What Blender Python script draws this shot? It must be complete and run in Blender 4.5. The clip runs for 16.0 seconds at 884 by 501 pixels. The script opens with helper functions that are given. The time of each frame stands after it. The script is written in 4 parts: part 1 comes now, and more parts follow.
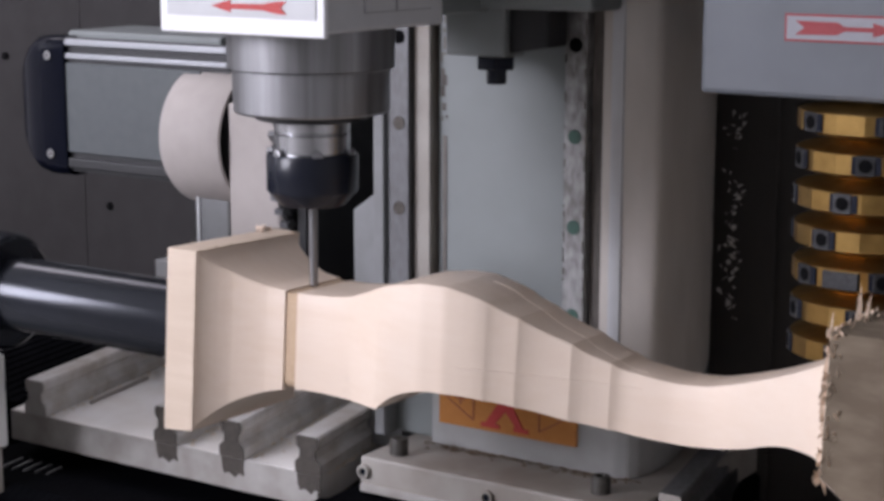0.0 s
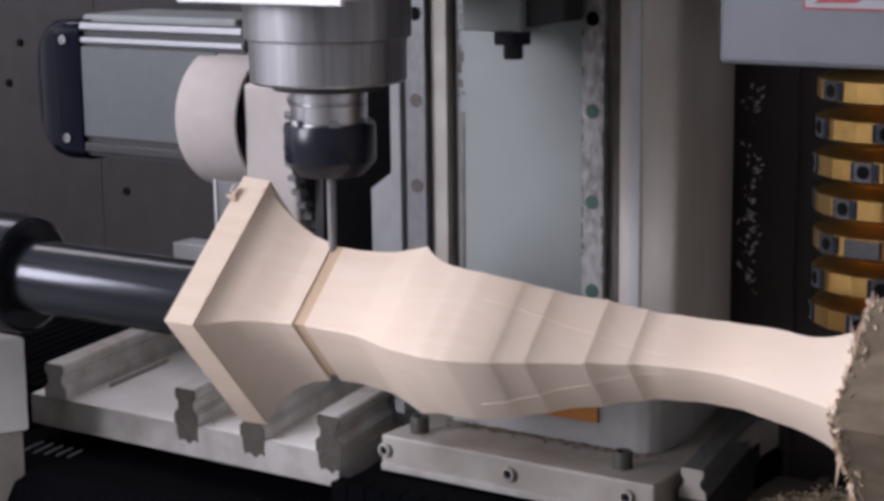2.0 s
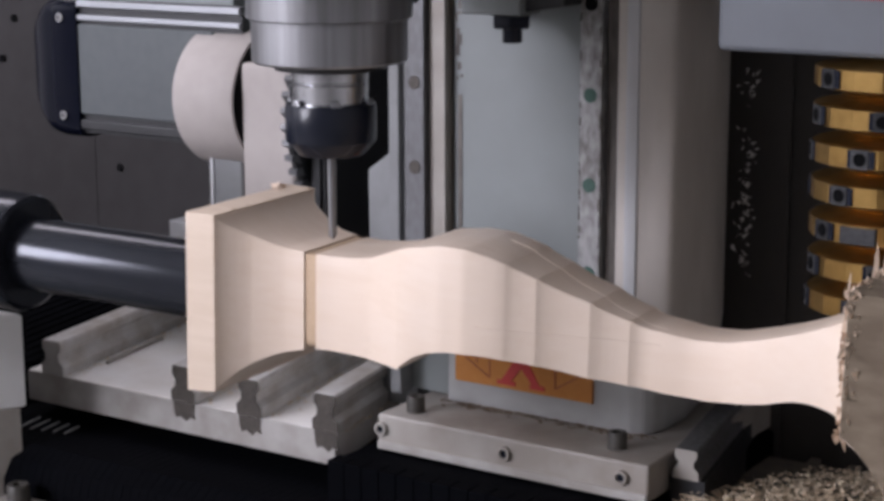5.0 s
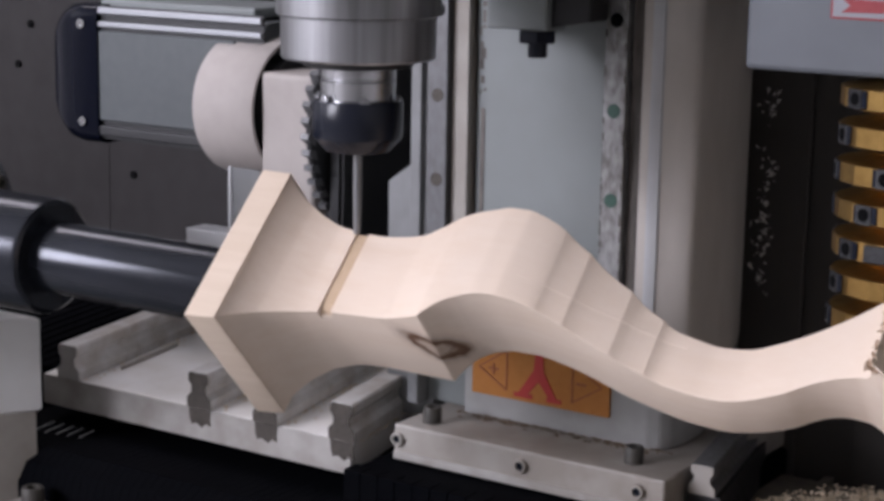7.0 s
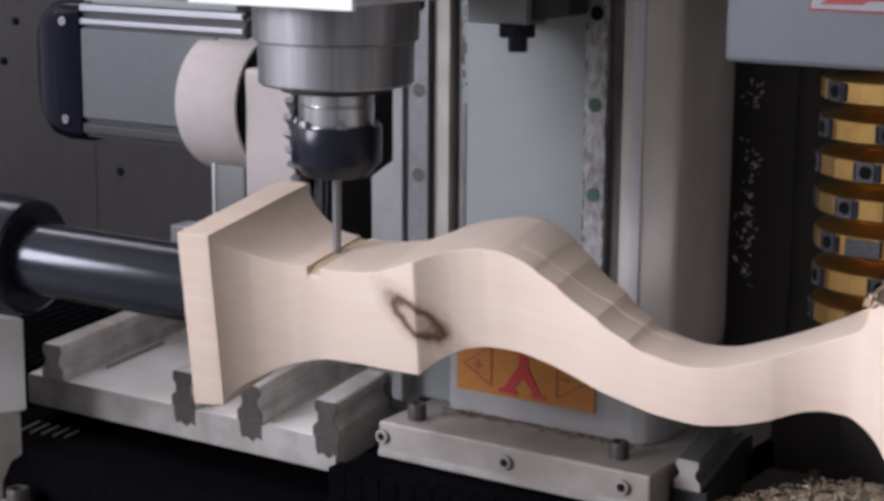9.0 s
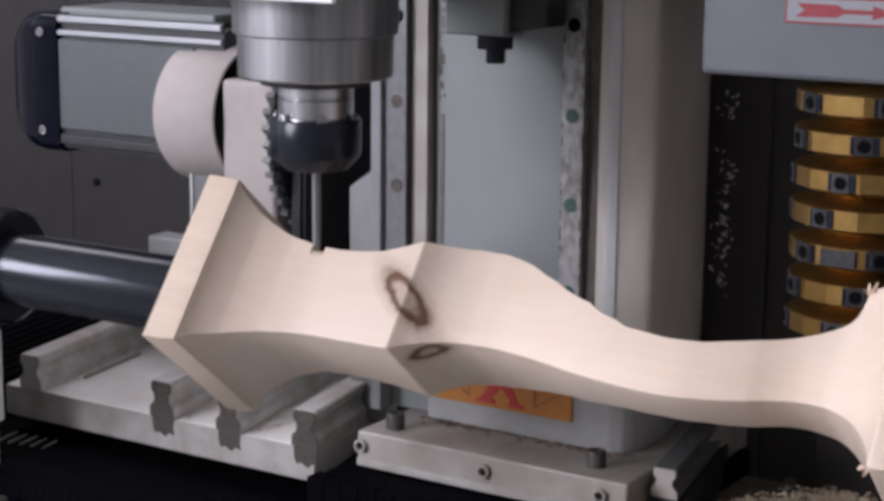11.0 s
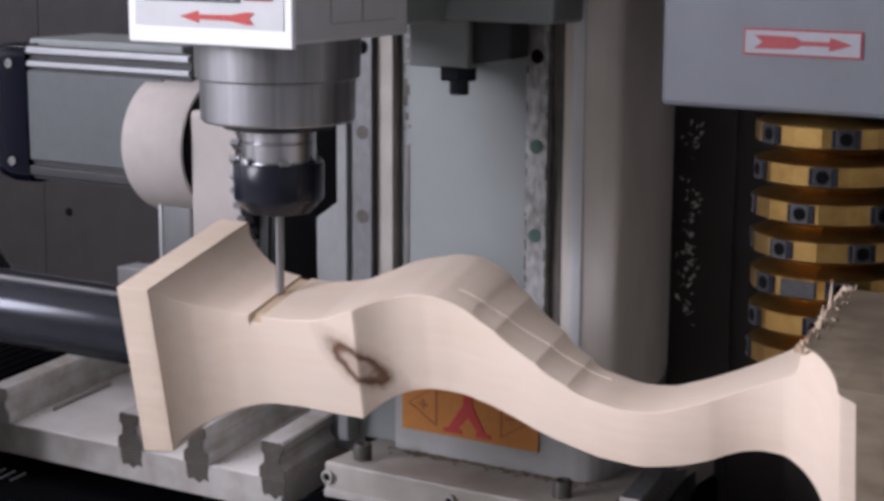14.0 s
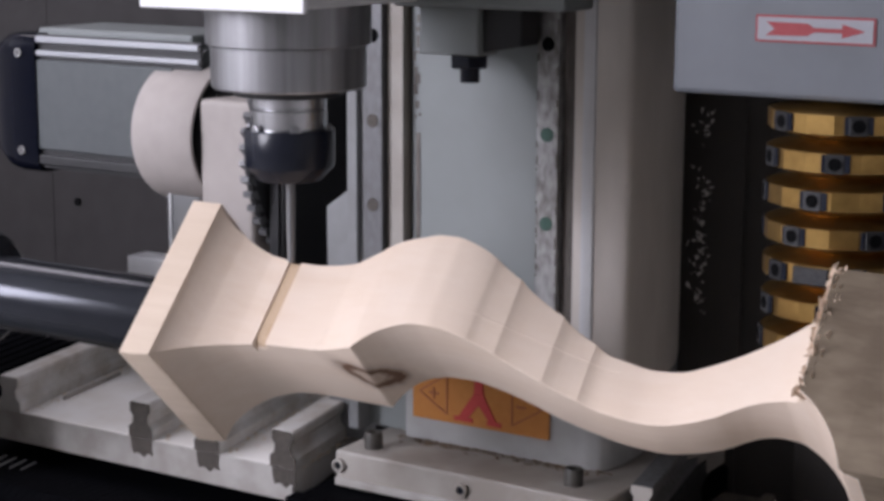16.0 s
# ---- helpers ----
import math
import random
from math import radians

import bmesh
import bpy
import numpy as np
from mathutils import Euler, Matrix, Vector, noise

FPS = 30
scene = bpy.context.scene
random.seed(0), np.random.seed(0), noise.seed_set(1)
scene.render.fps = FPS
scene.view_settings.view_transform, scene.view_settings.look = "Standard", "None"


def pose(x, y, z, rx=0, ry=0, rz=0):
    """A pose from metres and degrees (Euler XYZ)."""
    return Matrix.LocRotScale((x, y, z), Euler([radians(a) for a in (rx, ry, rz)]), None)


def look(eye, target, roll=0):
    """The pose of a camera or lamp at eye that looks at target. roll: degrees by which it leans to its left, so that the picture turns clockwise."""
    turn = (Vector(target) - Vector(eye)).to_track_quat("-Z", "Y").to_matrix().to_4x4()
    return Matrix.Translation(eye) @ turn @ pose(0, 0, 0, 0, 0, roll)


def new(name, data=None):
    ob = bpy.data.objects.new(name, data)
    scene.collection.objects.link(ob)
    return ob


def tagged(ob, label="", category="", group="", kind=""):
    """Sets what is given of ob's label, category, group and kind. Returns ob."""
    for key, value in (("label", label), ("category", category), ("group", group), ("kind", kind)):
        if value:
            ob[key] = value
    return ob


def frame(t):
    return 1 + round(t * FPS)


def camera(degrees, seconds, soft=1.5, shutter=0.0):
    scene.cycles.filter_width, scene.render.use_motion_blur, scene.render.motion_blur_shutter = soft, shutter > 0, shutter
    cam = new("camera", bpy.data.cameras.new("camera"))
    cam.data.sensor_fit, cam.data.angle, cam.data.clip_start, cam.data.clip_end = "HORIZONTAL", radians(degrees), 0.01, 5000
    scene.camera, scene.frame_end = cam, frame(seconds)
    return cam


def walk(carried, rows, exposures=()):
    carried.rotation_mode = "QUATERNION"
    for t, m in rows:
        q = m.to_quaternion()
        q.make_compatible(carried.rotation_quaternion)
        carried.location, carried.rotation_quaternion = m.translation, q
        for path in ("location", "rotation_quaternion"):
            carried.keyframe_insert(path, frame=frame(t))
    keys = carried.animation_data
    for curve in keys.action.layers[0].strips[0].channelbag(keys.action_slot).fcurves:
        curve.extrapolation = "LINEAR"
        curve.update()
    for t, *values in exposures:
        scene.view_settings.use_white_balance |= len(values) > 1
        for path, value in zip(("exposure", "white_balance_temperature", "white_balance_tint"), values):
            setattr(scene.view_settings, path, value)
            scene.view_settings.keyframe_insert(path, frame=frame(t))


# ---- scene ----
cam = camera(27.7, 16.0, soft=3.5)
PATH = [
    (0, (0.575, -1.019, 1.404), (-0.515, 0.616, 1.034), 0.1),
    (0.5, (0.577, -1.02, 1.403), (-0.506, 0.62, 1.034), 0.3),
    (1, (0.573, -1.025, 1.403), (-0.515, 0.611, 1.028), -0.3),
    (1.5, (0.569, -1.024, 1.399), (-0.528, 0.604, 1.019), -0.6),
    (2, (0.572, -1.019, 1.396), (-0.531, 0.605, 1.013), -0.7),
    (2.5, (0.573, -1.014, 1.4), (-0.536, 0.607, 1.022), -0.9),
    (3, (0.571, -1.015, 1.397), (-0.541, 0.605, 1.021), -0.9),
    (3.5, (0.569, -1.019, 1.398), (-0.535, 0.601, 1.001), -1.0),
    (3.7, (0.571, -1.028, 1.398), (-0.522, 0.597, 0.989), -0.9),
    (5.8, (0.565, -1.035, 1.406), (-0.518, 0.596, 0.999), 0.6),
    (6, (0.562, -1.039, 1.403), (-0.519, 0.596, 1.003), 0.9),
    (6.5, (0.561, -1.041, 1.404), (-0.522, 0.592, 1.006), 0.8),
    (7, (0.559, -1.047, 1.402), (-0.524, 0.588, 1.007), 1.0),
    (7.5, (0.557, -1.051, 1.4), (-0.523, 0.584, 1.003), 1.1),
    (8, (0.56, -1.047, 1.403), (-0.523, 0.586, 1.003), 0.9),
    (8.5, (0.56, -1.041, 1.407), (-0.524, 0.591, 1.008), 0.6),
    (9, (0.564, -1.035, 1.405), (-0.516, 0.599, 0.999), 0.4),
    (11.5, (0.565, -1.044, 1.407), (-0.486, 0.613, 1.017), 0.5),
    (12, (0.57, -1.035, 1.408), (-0.482, 0.622, 1.023), 0.3),
    (12.5, (0.573, -1.031, 1.407), (-0.477, 0.628, 1.025), 0.4),
    (13, (0.575, -1.035, 1.408), (-0.474, 0.626, 1.032), 0.1),
    (13.5, (0.578, -1.036, 1.409), (-0.469, 0.628, 1.041), 0.2),
    (14, (0.576, -1.037, 1.412), (-0.467, 0.628, 1.043), 0.3),
    (14.5, (0.572, -1.039, 1.41), (-0.47, 0.627, 1.039), 0.4),
    (15, (0.573, -1.037, 1.412), (-0.473, 0.627, 1.042), 0.4),
    (15.5, (0.572, -1.037, 1.411), (-0.479, 0.622, 1.036), 0.3),
    (16, (0.573, -1.038, 1.41), (-0.475, 0.622, 1.031), 0.2),
]
walk(cam, [(t, look(eye, target, roll)) for t, eye, target, roll in PATH])

AY, AZ = -0.17, 1.1493          # the turning axis of the work piece, along x
TILT = (0.0075, -0.0023, 1.25, 4.16)   # offset that fits the axis to the camera's view: y, z, dip and yaw
SX = -0.085                     # the routing spindle stands over the axis here

# ---- light: unseen front window and roof lamps set by the highlights, and a side fill ----
world = bpy.data.worlds.new("hall_air")
scene.world = world
world.use_nodes = True
wbg = world.node_tree.nodes["Background"]
wsky = world.node_tree.nodes.new("ShaderNodeTexSky")
wsky.sky_type, wsky.sun_disc, wsky.sun_elevation, wsky.sun_rotation = "NISHITA", False, radians(40), radians(200)
world.node_tree.links.new(wsky.outputs[0], wbg.inputs[0])
wbg.inputs[1].default_value = 0.08


def area(name, eye, target, sx, sy, power, colour):
    data = bpy.data.lights.new(name, "AREA")
    data.shape, data.size, data.size_y, data.energy, data.color = "RECTANGLE", sx, sy, power, colour
    ob = new(name, data)
    ob.matrix_world = look(eye, target)
    return ob


area("window_light_front", (-2.15, -3.72, 2.45), (-0.1, -0.1, 1.1), 2.2, 1.6, 340, (0.86, 0.92, 1.0))
# weak side lamp added as fill, with no window built for it
area("side_fill_light", (-3.85, -1.4, 2.3), (0, -0.2, 1.0), 2.2, 1.6, 22, (0.84, 0.92, 1.0))
area("roof_light", (-2.5, 0.65, 3.94), (-2.5, 0.65, 1.0), 2.8, 0.55, 48, (0.95, 0.96, 1.0))
scene.view_settings.exposure = -0.34
scene.view_settings.use_white_balance = True
scene.view_settings.white_balance_temperature = 6600
scene.view_settings.white_balance_tint = 22


# ---- materials ----
def material(name, base, rough=0.5, metal=0.0, dark=None, scale=40.0, amount=0.5, bump=0.0, bscale=300.0, stretch=(1, 1, 1), spec=0.5, coat=0.0, rvar=0.15, fine=8.0):
    """A two-scale procedural surface: base and dark mixed by broad and fine noise, roughness varied, fine relief."""
    m = bpy.data.materials.new(name)
    m.use_nodes = True
    n, l = m.node_tree.nodes, m.node_tree.links
    b = n["Principled BSDF"]
    co = n.new("ShaderNodeTexCoord")
    mp = n.new("ShaderNodeMapping")
    mp.inputs["Scale"].default_value = stretch
    l.new(co.outputs["Object"], mp.inputs[0])
    n1, n2 = n.new("ShaderNodeTexNoise"), n.new("ShaderNodeTexNoise")
    n1.inputs["Scale"].default_value, n1.inputs["Detail"].default_value = scale, 5
    n2.inputs["Scale"].default_value, n2.inputs["Detail"].default_value = scale * fine, 3
    l.new(mp.outputs[0], n1.inputs[0])
    l.new(mp.outputs[0], n2.inputs[0])
    mul = n.new("ShaderNodeMath")
    mul.operation = "MULTIPLY"
    l.new(n1.outputs[0], mul.inputs[0])
    l.new(n2.outputs[0], mul.inputs[1])
    ramp = n.new("ShaderNodeMapRange")
    ramp.inputs[1].default_value, ramp.inputs[2].default_value = 0.14, 0.36
    ramp.inputs[3].default_value, ramp.inputs[4].default_value = 0.0, amount
    l.new(mul.outputs[0], ramp.inputs[0])
    mix = n.new("ShaderNodeMix")
    mix.data_type = "RGBA"
    dark = dark or tuple(c * 0.7 for c in base)
    mix.inputs["A"].default_value, mix.inputs["B"].default_value = (*base, 1), (*dark, 1)
    l.new(ramp.outputs[0], mix.inputs["Factor"])
    l.new(mix.outputs["Result"], b.inputs["Base Color"])
    rr = n.new("ShaderNodeMapRange")
    rr.inputs[3].default_value, rr.inputs[4].default_value = max(0.03, rough - rvar), min(1, rough + rvar)
    l.new(n2.outputs[0], rr.inputs[0])
    l.new(rr.outputs[0], b.inputs["Roughness"])
    b.inputs["Metallic"].default_value = metal
    b.inputs["Specular IOR Level"].default_value = spec
    b.inputs["Coat Weight"].default_value = coat
    if bump:
        n3, bp = n.new("ShaderNodeTexNoise"), n.new("ShaderNodeBump")
        n3.inputs["Scale"].default_value = bscale
        l.new(mp.outputs[0], n3.inputs[0])
        l.new(n3.outputs[0], bp.inputs["Height"])
        bp.inputs["Strength"].default_value, bp.inputs["Distance"].default_value = bump, 0.001
        l.new(bp.outputs[0], b.inputs["Normal"])
    return m


PAINT = material("machine_paint", (0.212, 0.232, 0.232), 0.55, dark=(0.186, 0.193, 0.191), scale=4, amount=0.35, bump=0.05, bscale=500)
# lighter than the core paint, the column's brighter lower end put into colour
BASEP = material("lit_column_base_paint", (0.37, 0.372, 0.365), 0.55, dark=(0.30, 0.295, 0.28), scale=9, amount=0.5, bump=0.05, bscale=500)
PAINT_WHITE = material("white_panel_paint", (0.58, 0.585, 0.60), 0.45, dark=(0.49, 0.495, 0.50), scale=8, amount=0.4)
PEDM = material("cream_pedestal_paint", (0.82, 0.815, 0.80), 0.5, dark=(0.70, 0.69, 0.67), scale=5, amount=0.4)
HEADP = material("grey_head_paint", (0.102, 0.112, 0.126), 0.5, dark=(0.084, 0.091, 0.10), scale=6, amount=0.4)
PLATE = material("dusty_cast_plate", (0.84, 0.83, 0.82), 0.45, dark=(0.60, 0.55, 0.48), scale=5, amount=0.55, fine=5, bump=0.04, bscale=400)
BEIGE = material("column_side_paint", (0.60, 0.555, 0.51), 0.45, dark=(0.47, 0.43, 0.39), scale=7, amount=0.5, stretch=(1, 1, 0.3))
WALLM = material("cabin_sheet_paint", (0.028, 0.025, 0.0255), 0.5, dark=(0.018, 0.0155, 0.0155), scale=4, amount=0.7, spec=0.2)
RAILM = material("rail_steel", (0.46, 0.462, 0.465), 0.4, 0.5, dark=(0.12, 0.11, 0.10), scale=26, amount=0.75, bump=0.08, bscale=500, stretch=(1, 1, 0.5))
# darker copy of the rail steel, with shade put into its colour
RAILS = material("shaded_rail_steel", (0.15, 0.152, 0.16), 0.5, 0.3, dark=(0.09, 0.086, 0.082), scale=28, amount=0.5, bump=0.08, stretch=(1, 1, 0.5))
STRIPM = material("mid_grey_strip_paint", (0.22, 0.225, 0.23), 0.5, dark=(0.17, 0.17, 0.17), scale=8, amount=0.5)
RAILD = material("dusty_rail_steel", (0.70, 0.69, 0.675), 0.4, 0.1, dark=(0.40, 0.34, 0.275), scale=11, amount=0.65, fine=5, bump=0.03)
# upright light and dark bands put reflections into the steel's colour
STEEL = material("reflection_banded_steel", (0.36, 0.36, 0.375), 0.42, 0.9, dark=(0.17, 0.168, 0.17), scale=9, amount=0.8, stretch=(5, 5, 0.2), fine=3, rvar=0.03)
BRIGHT = material("bright_steel", (0.75, 0.75, 0.76), 0.2, 1.0, dark=(0.55, 0.55, 0.56), scale=40, amount=0.4)
# the shank's steel has the same reflection bands painted in
SHANKM = material("banded_shank_steel", (0.55, 0.55, 0.57), 0.26, 0.95, dark=(0.38, 0.38, 0.39), scale=14, amount=0.5, stretch=(5, 5, 0.2), fine=3, rvar=0.03)
BLACKST = material("blackened_steel", (0.010, 0.012, 0.020), 0.24, 0.0, dark=(0.016, 0.018, 0.025), scale=12, amount=0.3, spec=0.28, rvar=0.04)
BLACKM = material("black_plastic", (0.020, 0.020, 0.022), 0.45, dark=(0.025, 0.025, 0.026), scale=20, amount=0.7)
RUBBER = material("black_bellows_cloth", (0.0020, 0.0023, 0.0034), 0.8, dark=(0.003, 0.003, 0.0038), spec=0.02, scale=30, amount=0.6, bump=0.2)
SHAFT = material("oiled_black_shaft", (0.022, 0.025, 0.034), 0.22, 0.4, dark=(0.015, 0.017, 0.022), scale=9, amount=0.5, spec=0.5, rvar=0.03, fine=2)
ALU = material("anodised_motor_shell", (0.088, 0.098, 0.102), 0.5, 0.2, dark=(0.075, 0.083, 0.087), scale=12, amount=0.4)
ALUB = material("motor_fin_aluminium", (0.36, 0.37, 0.39), 0.4, 0.7, dark=(0.30, 0.30, 0.315), scale=8, amount=0.3, rvar=0.04)
GUARD = material("cream_guard_paint", (0.42, 0.38, 0.358), 0.72, dark=(0.36, 0.32, 0.30), scale=9, amount=0.4)
INSERTM = material("carbide_insert", (0.060, 0.060, 0.062), 0.4, 0.6, dark=(0.022, 0.022, 0.024), scale=50, amount=0.6)
CAPM = material("glossy_black_cap", (0.004, 0.005, 0.011), 0.16, dark=(0.006, 0.007, 0.012), scale=8, amount=0.3, spec=0.1, rvar=0.03)
TRAYM = material("dusty_black_tray", (0.085, 0.073, 0.062), 0.8, dark=(0.16, 0.135, 0.105), scale=14, amount=0.7, bump=0.2)
CURTM = material("dusty_black_curtain", (0.040, 0.036, 0.034), 0.7, dark=(0.060, 0.053, 0.048), scale=18, amount=0.6, stretch=(1, 1, 0.3))
GOLD = material("gold_anodised_head", (0.44, 0.27, 0.09), 0.30, 0.95, dark=(0.22, 0.125, 0.04), scale=14, amount=0.6, rvar=0.05)
ORANGE = material("orange_sticker", (0.50, 0.19, 0.03), 0.6, dark=(0.42, 0.15, 0.024), scale=25, amount=0.5)
GAPM = material("brown_grime_and_recess_shade", (0.15, 0.13, 0.115), 0.6, dark=(0.04, 0.034, 0.03), scale=25, amount=0.7, bump=0.2, stretch=(1, 1, 0.25))
ENDM = material("oily_rail_end", (0.070, 0.058, 0.047), 0.65, dark=(0.025, 0.020, 0.016), scale=60, amount=0.7, bump=0.2)
SCREWD = material("dusty_black_screw", (0.030, 0.028, 0.026), 0.5, dark=(0.10, 0.09, 0.075), scale=120, amount=0.6)
# darker sticker red with the housing's shade included, also on a small label
REDD = material("dull_red_print", (0.27, 0.024, 0.03), 0.55, dark=(0.20, 0.02, 0.024), scale=40, amount=0.4)
RED = material("sticker_red", (0.50, 0.035, 0.03), 0.5, dark=(0.42, 0.03, 0.03), scale=40, amount=0.4)
LINE = material("sticker_brown_line", (0.34, 0.10, 0.03), 0.5, scale=40, amount=0.3)
WHITE = material("white_sticker", (0.88, 0.88, 0.9), 0.4, dark=(0.82, 0.82, 0.83), scale=20, amount=0.4)
# sticker white with the housing's shade put into its colour
SHADEW = material("shaded_white_sticker", (0.25, 0.25, 0.275), 0.5, dark=(0.21, 0.21, 0.23), scale=20, amount=0.4)
GREY = material("grey_print", (0.33, 0.33, 0.35), 0.5, scale=40, amount=0.3)
GREEN = material("green_plug", (0.05, 0.13, 0.10), 0.4, dark=(0.03, 0.07, 0.06), scale=90, amount=0.6)
DARKH = material("dark_hole", (0.004, 0.004, 0.0045), 0.85, scale=50, amount=0.2, spec=0.05)
DIRT = material("brown_dust_line", (0.16, 0.115, 0.08), 0.8, scale=60, amount=0.4, bump=0.3)
CHIP = material("wood_chips", (0.78, 0.66, 0.50), 0.8, dark=(0.55, 0.40, 0.26), scale=60, amount=0.8)
DUSTM = material("pale_dust", (0.72, 0.70, 0.67), 0.9, scale=60, amount=0.4)
SLABM = material("dusty_foot_paint", (0.36, 0.335, 0.305), 0.55, dark=(0.20, 0.165, 0.135), scale=6, amount=0.6, fine=5, bump=0.05)
EDGEM = material("grey_edge_paint", (0.42, 0.405, 0.385), 0.6, dark=(0.21, 0.18, 0.15), scale=9, amount=0.6, fine=4, bump=0.04)
FIBRE = material("torn_wood_fibre", (0.70, 0.55, 0.42), 0.8, dark=(0.46, 0.33, 0.23), scale=80, amount=0.7)
ROUGHW = material("rough_sawn_wood", (0.195, 0.152, 0.105), 0.85, dark=(0.095, 0.068, 0.045), scale=13, amount=0.7, bump=0.4, bscale=260, stretch=(0.35, 1, 1))
FLOORM = material("hall_concrete", (0.34, 0.335, 0.32), 0.7, dark=(0.26, 0.255, 0.245), scale=3, amount=0.6, bump=0.2, bscale=60)
HALLM = material("hall_wall_paint", (0.64, 0.635, 0.62), 0.8, dark=(0.55, 0.545, 0.53), scale=2, amount=0.5)


def wood_material(name, low, high, mid, rough):
    m = bpy.data.materials.new(name)
    m.use_nodes = True
    n, l = m.node_tree.nodes, m.node_tree.links
    b = n["Principled BSDF"]
    co = n.new("ShaderNodeTexCoord")
    mp = n.new("ShaderNodeMapping")
    mp.inputs["Scale"].default_value = (6, 90, 90)
    l.new(co.outputs["Object"], mp.inputs[0])
    g = n.new("ShaderNodeTexNoise")
    g.inputs["Scale"].default_value, g.inputs["Detail"].default_value, g.inputs["Roughness"].default_value = 1.5, 6, 0.65
    l.new(mp.outputs[0], g.inputs[0])
    broad = n.new("ShaderNodeTexNoise")
    broad.inputs["Scale"].default_value = 14
    l.new(co.outputs["Object"], broad.inputs[0])
    r = n.new("ShaderNodeValToRGB")
    r.color_ramp.elements[0].position, r.color_ramp.elements[0].color = 0.3, low
    r.color_ramp.elements[1].position, r.color_ramp.elements[1].color = 0.66, high
    l.new(g.outputs[0], r.inputs[0])
    mixb = n.new("ShaderNodeMix")
    mixb.data_type = "RGBA"
    mixb.inputs["B"].default_value = mid
    mb = n.new("ShaderNodeMapRange")
    mb.inputs[1].default_value, mb.inputs[2].default_value, mb.inputs[4].default_value = 0.4, 0.7, 0.5
    l.new(broad.outputs[0], mb.inputs[0])
    l.new(mb.outputs[0], mixb.inputs["Factor"])
    l.new(r.outputs[0], mixb.inputs["A"])
    col = mixb.outputs["Result"]
    # knots: (centre, axes lengths, skew, darkest colour) as dark rings about a paler heart
    for (cx, cy, cz), (lx, ly, lz), tilt in KNOTS:
        mk = n.new("ShaderNodeMapping")
        mk.vector_type = "TEXTURE"
        mk.inputs["Location"].default_value = (cx, cy, cz)
        mk.inputs["Rotation"].default_value = tilt
        mk.inputs["Scale"].default_value = (lx, ly, lz)
        l.new(co.outputs["Object"], mk.inputs[0])
        wob = n.new("ShaderNodeTexNoise")
        wob.inputs["Scale"].default_value = 170
        l.new(co.outputs["Object"], wob.inputs[0])
        ln = n.new("ShaderNodeVectorMath")
        ln.operation = "LENGTH"
        l.new(mk.outputs[0], ln.inputs[0])
        ad = n.new("ShaderNodeMath")
        ad.operation = "MULTIPLY_ADD"
        l.new(wob.outputs[0], ad.inputs[0])
        ad.inputs[1].default_value = 0.55
        l.new(ln.outputs["Value"], ad.inputs[2])
        kr = n.new("ShaderNodeValToRGB")
        els = kr.color_ramp.elements
        els[0].position, els[0].color = 0.0, (0.36, 0.36, 0.36, 1)
        els[1].position, els[1].color = 1.0, (0, 0, 0, 1)
        for p, v in ((0.32, 0.4), (0.43, 0.9), (0.54, 1.0), (0.61, 0.6), (0.74, 0.2)):
            e = els.new(p)
            e.color = (v, v, v, 1)
        hf = n.new("ShaderNodeMath")
        hf.operation = "MULTIPLY"
        hf.inputs[1].default_value = 0.42
        l.new(ad.outputs[0], hf.inputs[0])
        l.new(hf.outputs[0], kr.inputs[0])
        mk2 = n.new("ShaderNodeMix")
        mk2.data_type = "RGBA"
        mk2.inputs["B"].default_value = (0.13, 0.058, 0.028, 1)
        l.new(kr.outputs[0], mk2.inputs["Factor"])
        l.new(col, mk2.inputs["A"])
        col = mk2.outputs["Result"]
    l.new(col, b.inputs["Base Color"])
    b.inputs["Roughness"].default_value = rough
    b.inputs["Specular IOR Level"].default_value = 0.4
    bp = n.new("ShaderNodeBump")
    bp.inputs["Strength"].default_value, bp.inputs["Distance"].default_value = 0.12, 0.0006
    l.new(g.outputs[0], bp.inputs["Height"])
    # faint chatter bands that the cutter left across the grain
    mc, chat, bc = n.new("ShaderNodeMapping"), n.new("ShaderNodeTexNoise"), n.new("ShaderNodeBump")
    mc.inputs["Scale"].default_value = (260, 6, 6)
    l.new(co.outputs["Object"], mc.inputs[0])
    l.new(mc.outputs[0], chat.inputs[0])
    chat.inputs["Scale"].default_value, chat.inputs["Detail"].default_value = 1.0, 2
    bc.inputs["Strength"].default_value, bc.inputs["Distance"].default_value = 0.10, 0.0012
    l.new(chat.outputs[0], bc.inputs["Height"])
    l.new(bp.outputs[0], bc.inputs["Normal"])
    l.new(bc.outputs[0], b.inputs["Normal"])
    return m


KNOTS = [((-0.0150, -0.008, -0.024), (0.0185, 0.0070, 0.022), (0, 0, radians(41))),
         ((0.0010, 0.0160, -0.0045), (0.0120, 0.008, 0.0060), (0, 0, 0))]
WOOD = wood_material("pale_beech_wood", (0.755, 0.603, 0.478, 1), (0.80, 0.66, 0.545, 1), (0.755, 0.637, 0.535, 1), 0.42)
SAWNW = wood_material("sawn_beech_face", (0.65, 0.52, 0.405, 1), (0.73, 0.60, 0.485, 1), (0.60, 0.485, 0.375, 1), 0.65)
ROUTED = material("routed_groove_wood", (0.60, 0.44, 0.30), 0.8, dark=(0.48, 0.33, 0.21), scale=70, amount=0.6, bump=0.3, bscale=600)

# ---- mesh helpers ----
ORG = {}


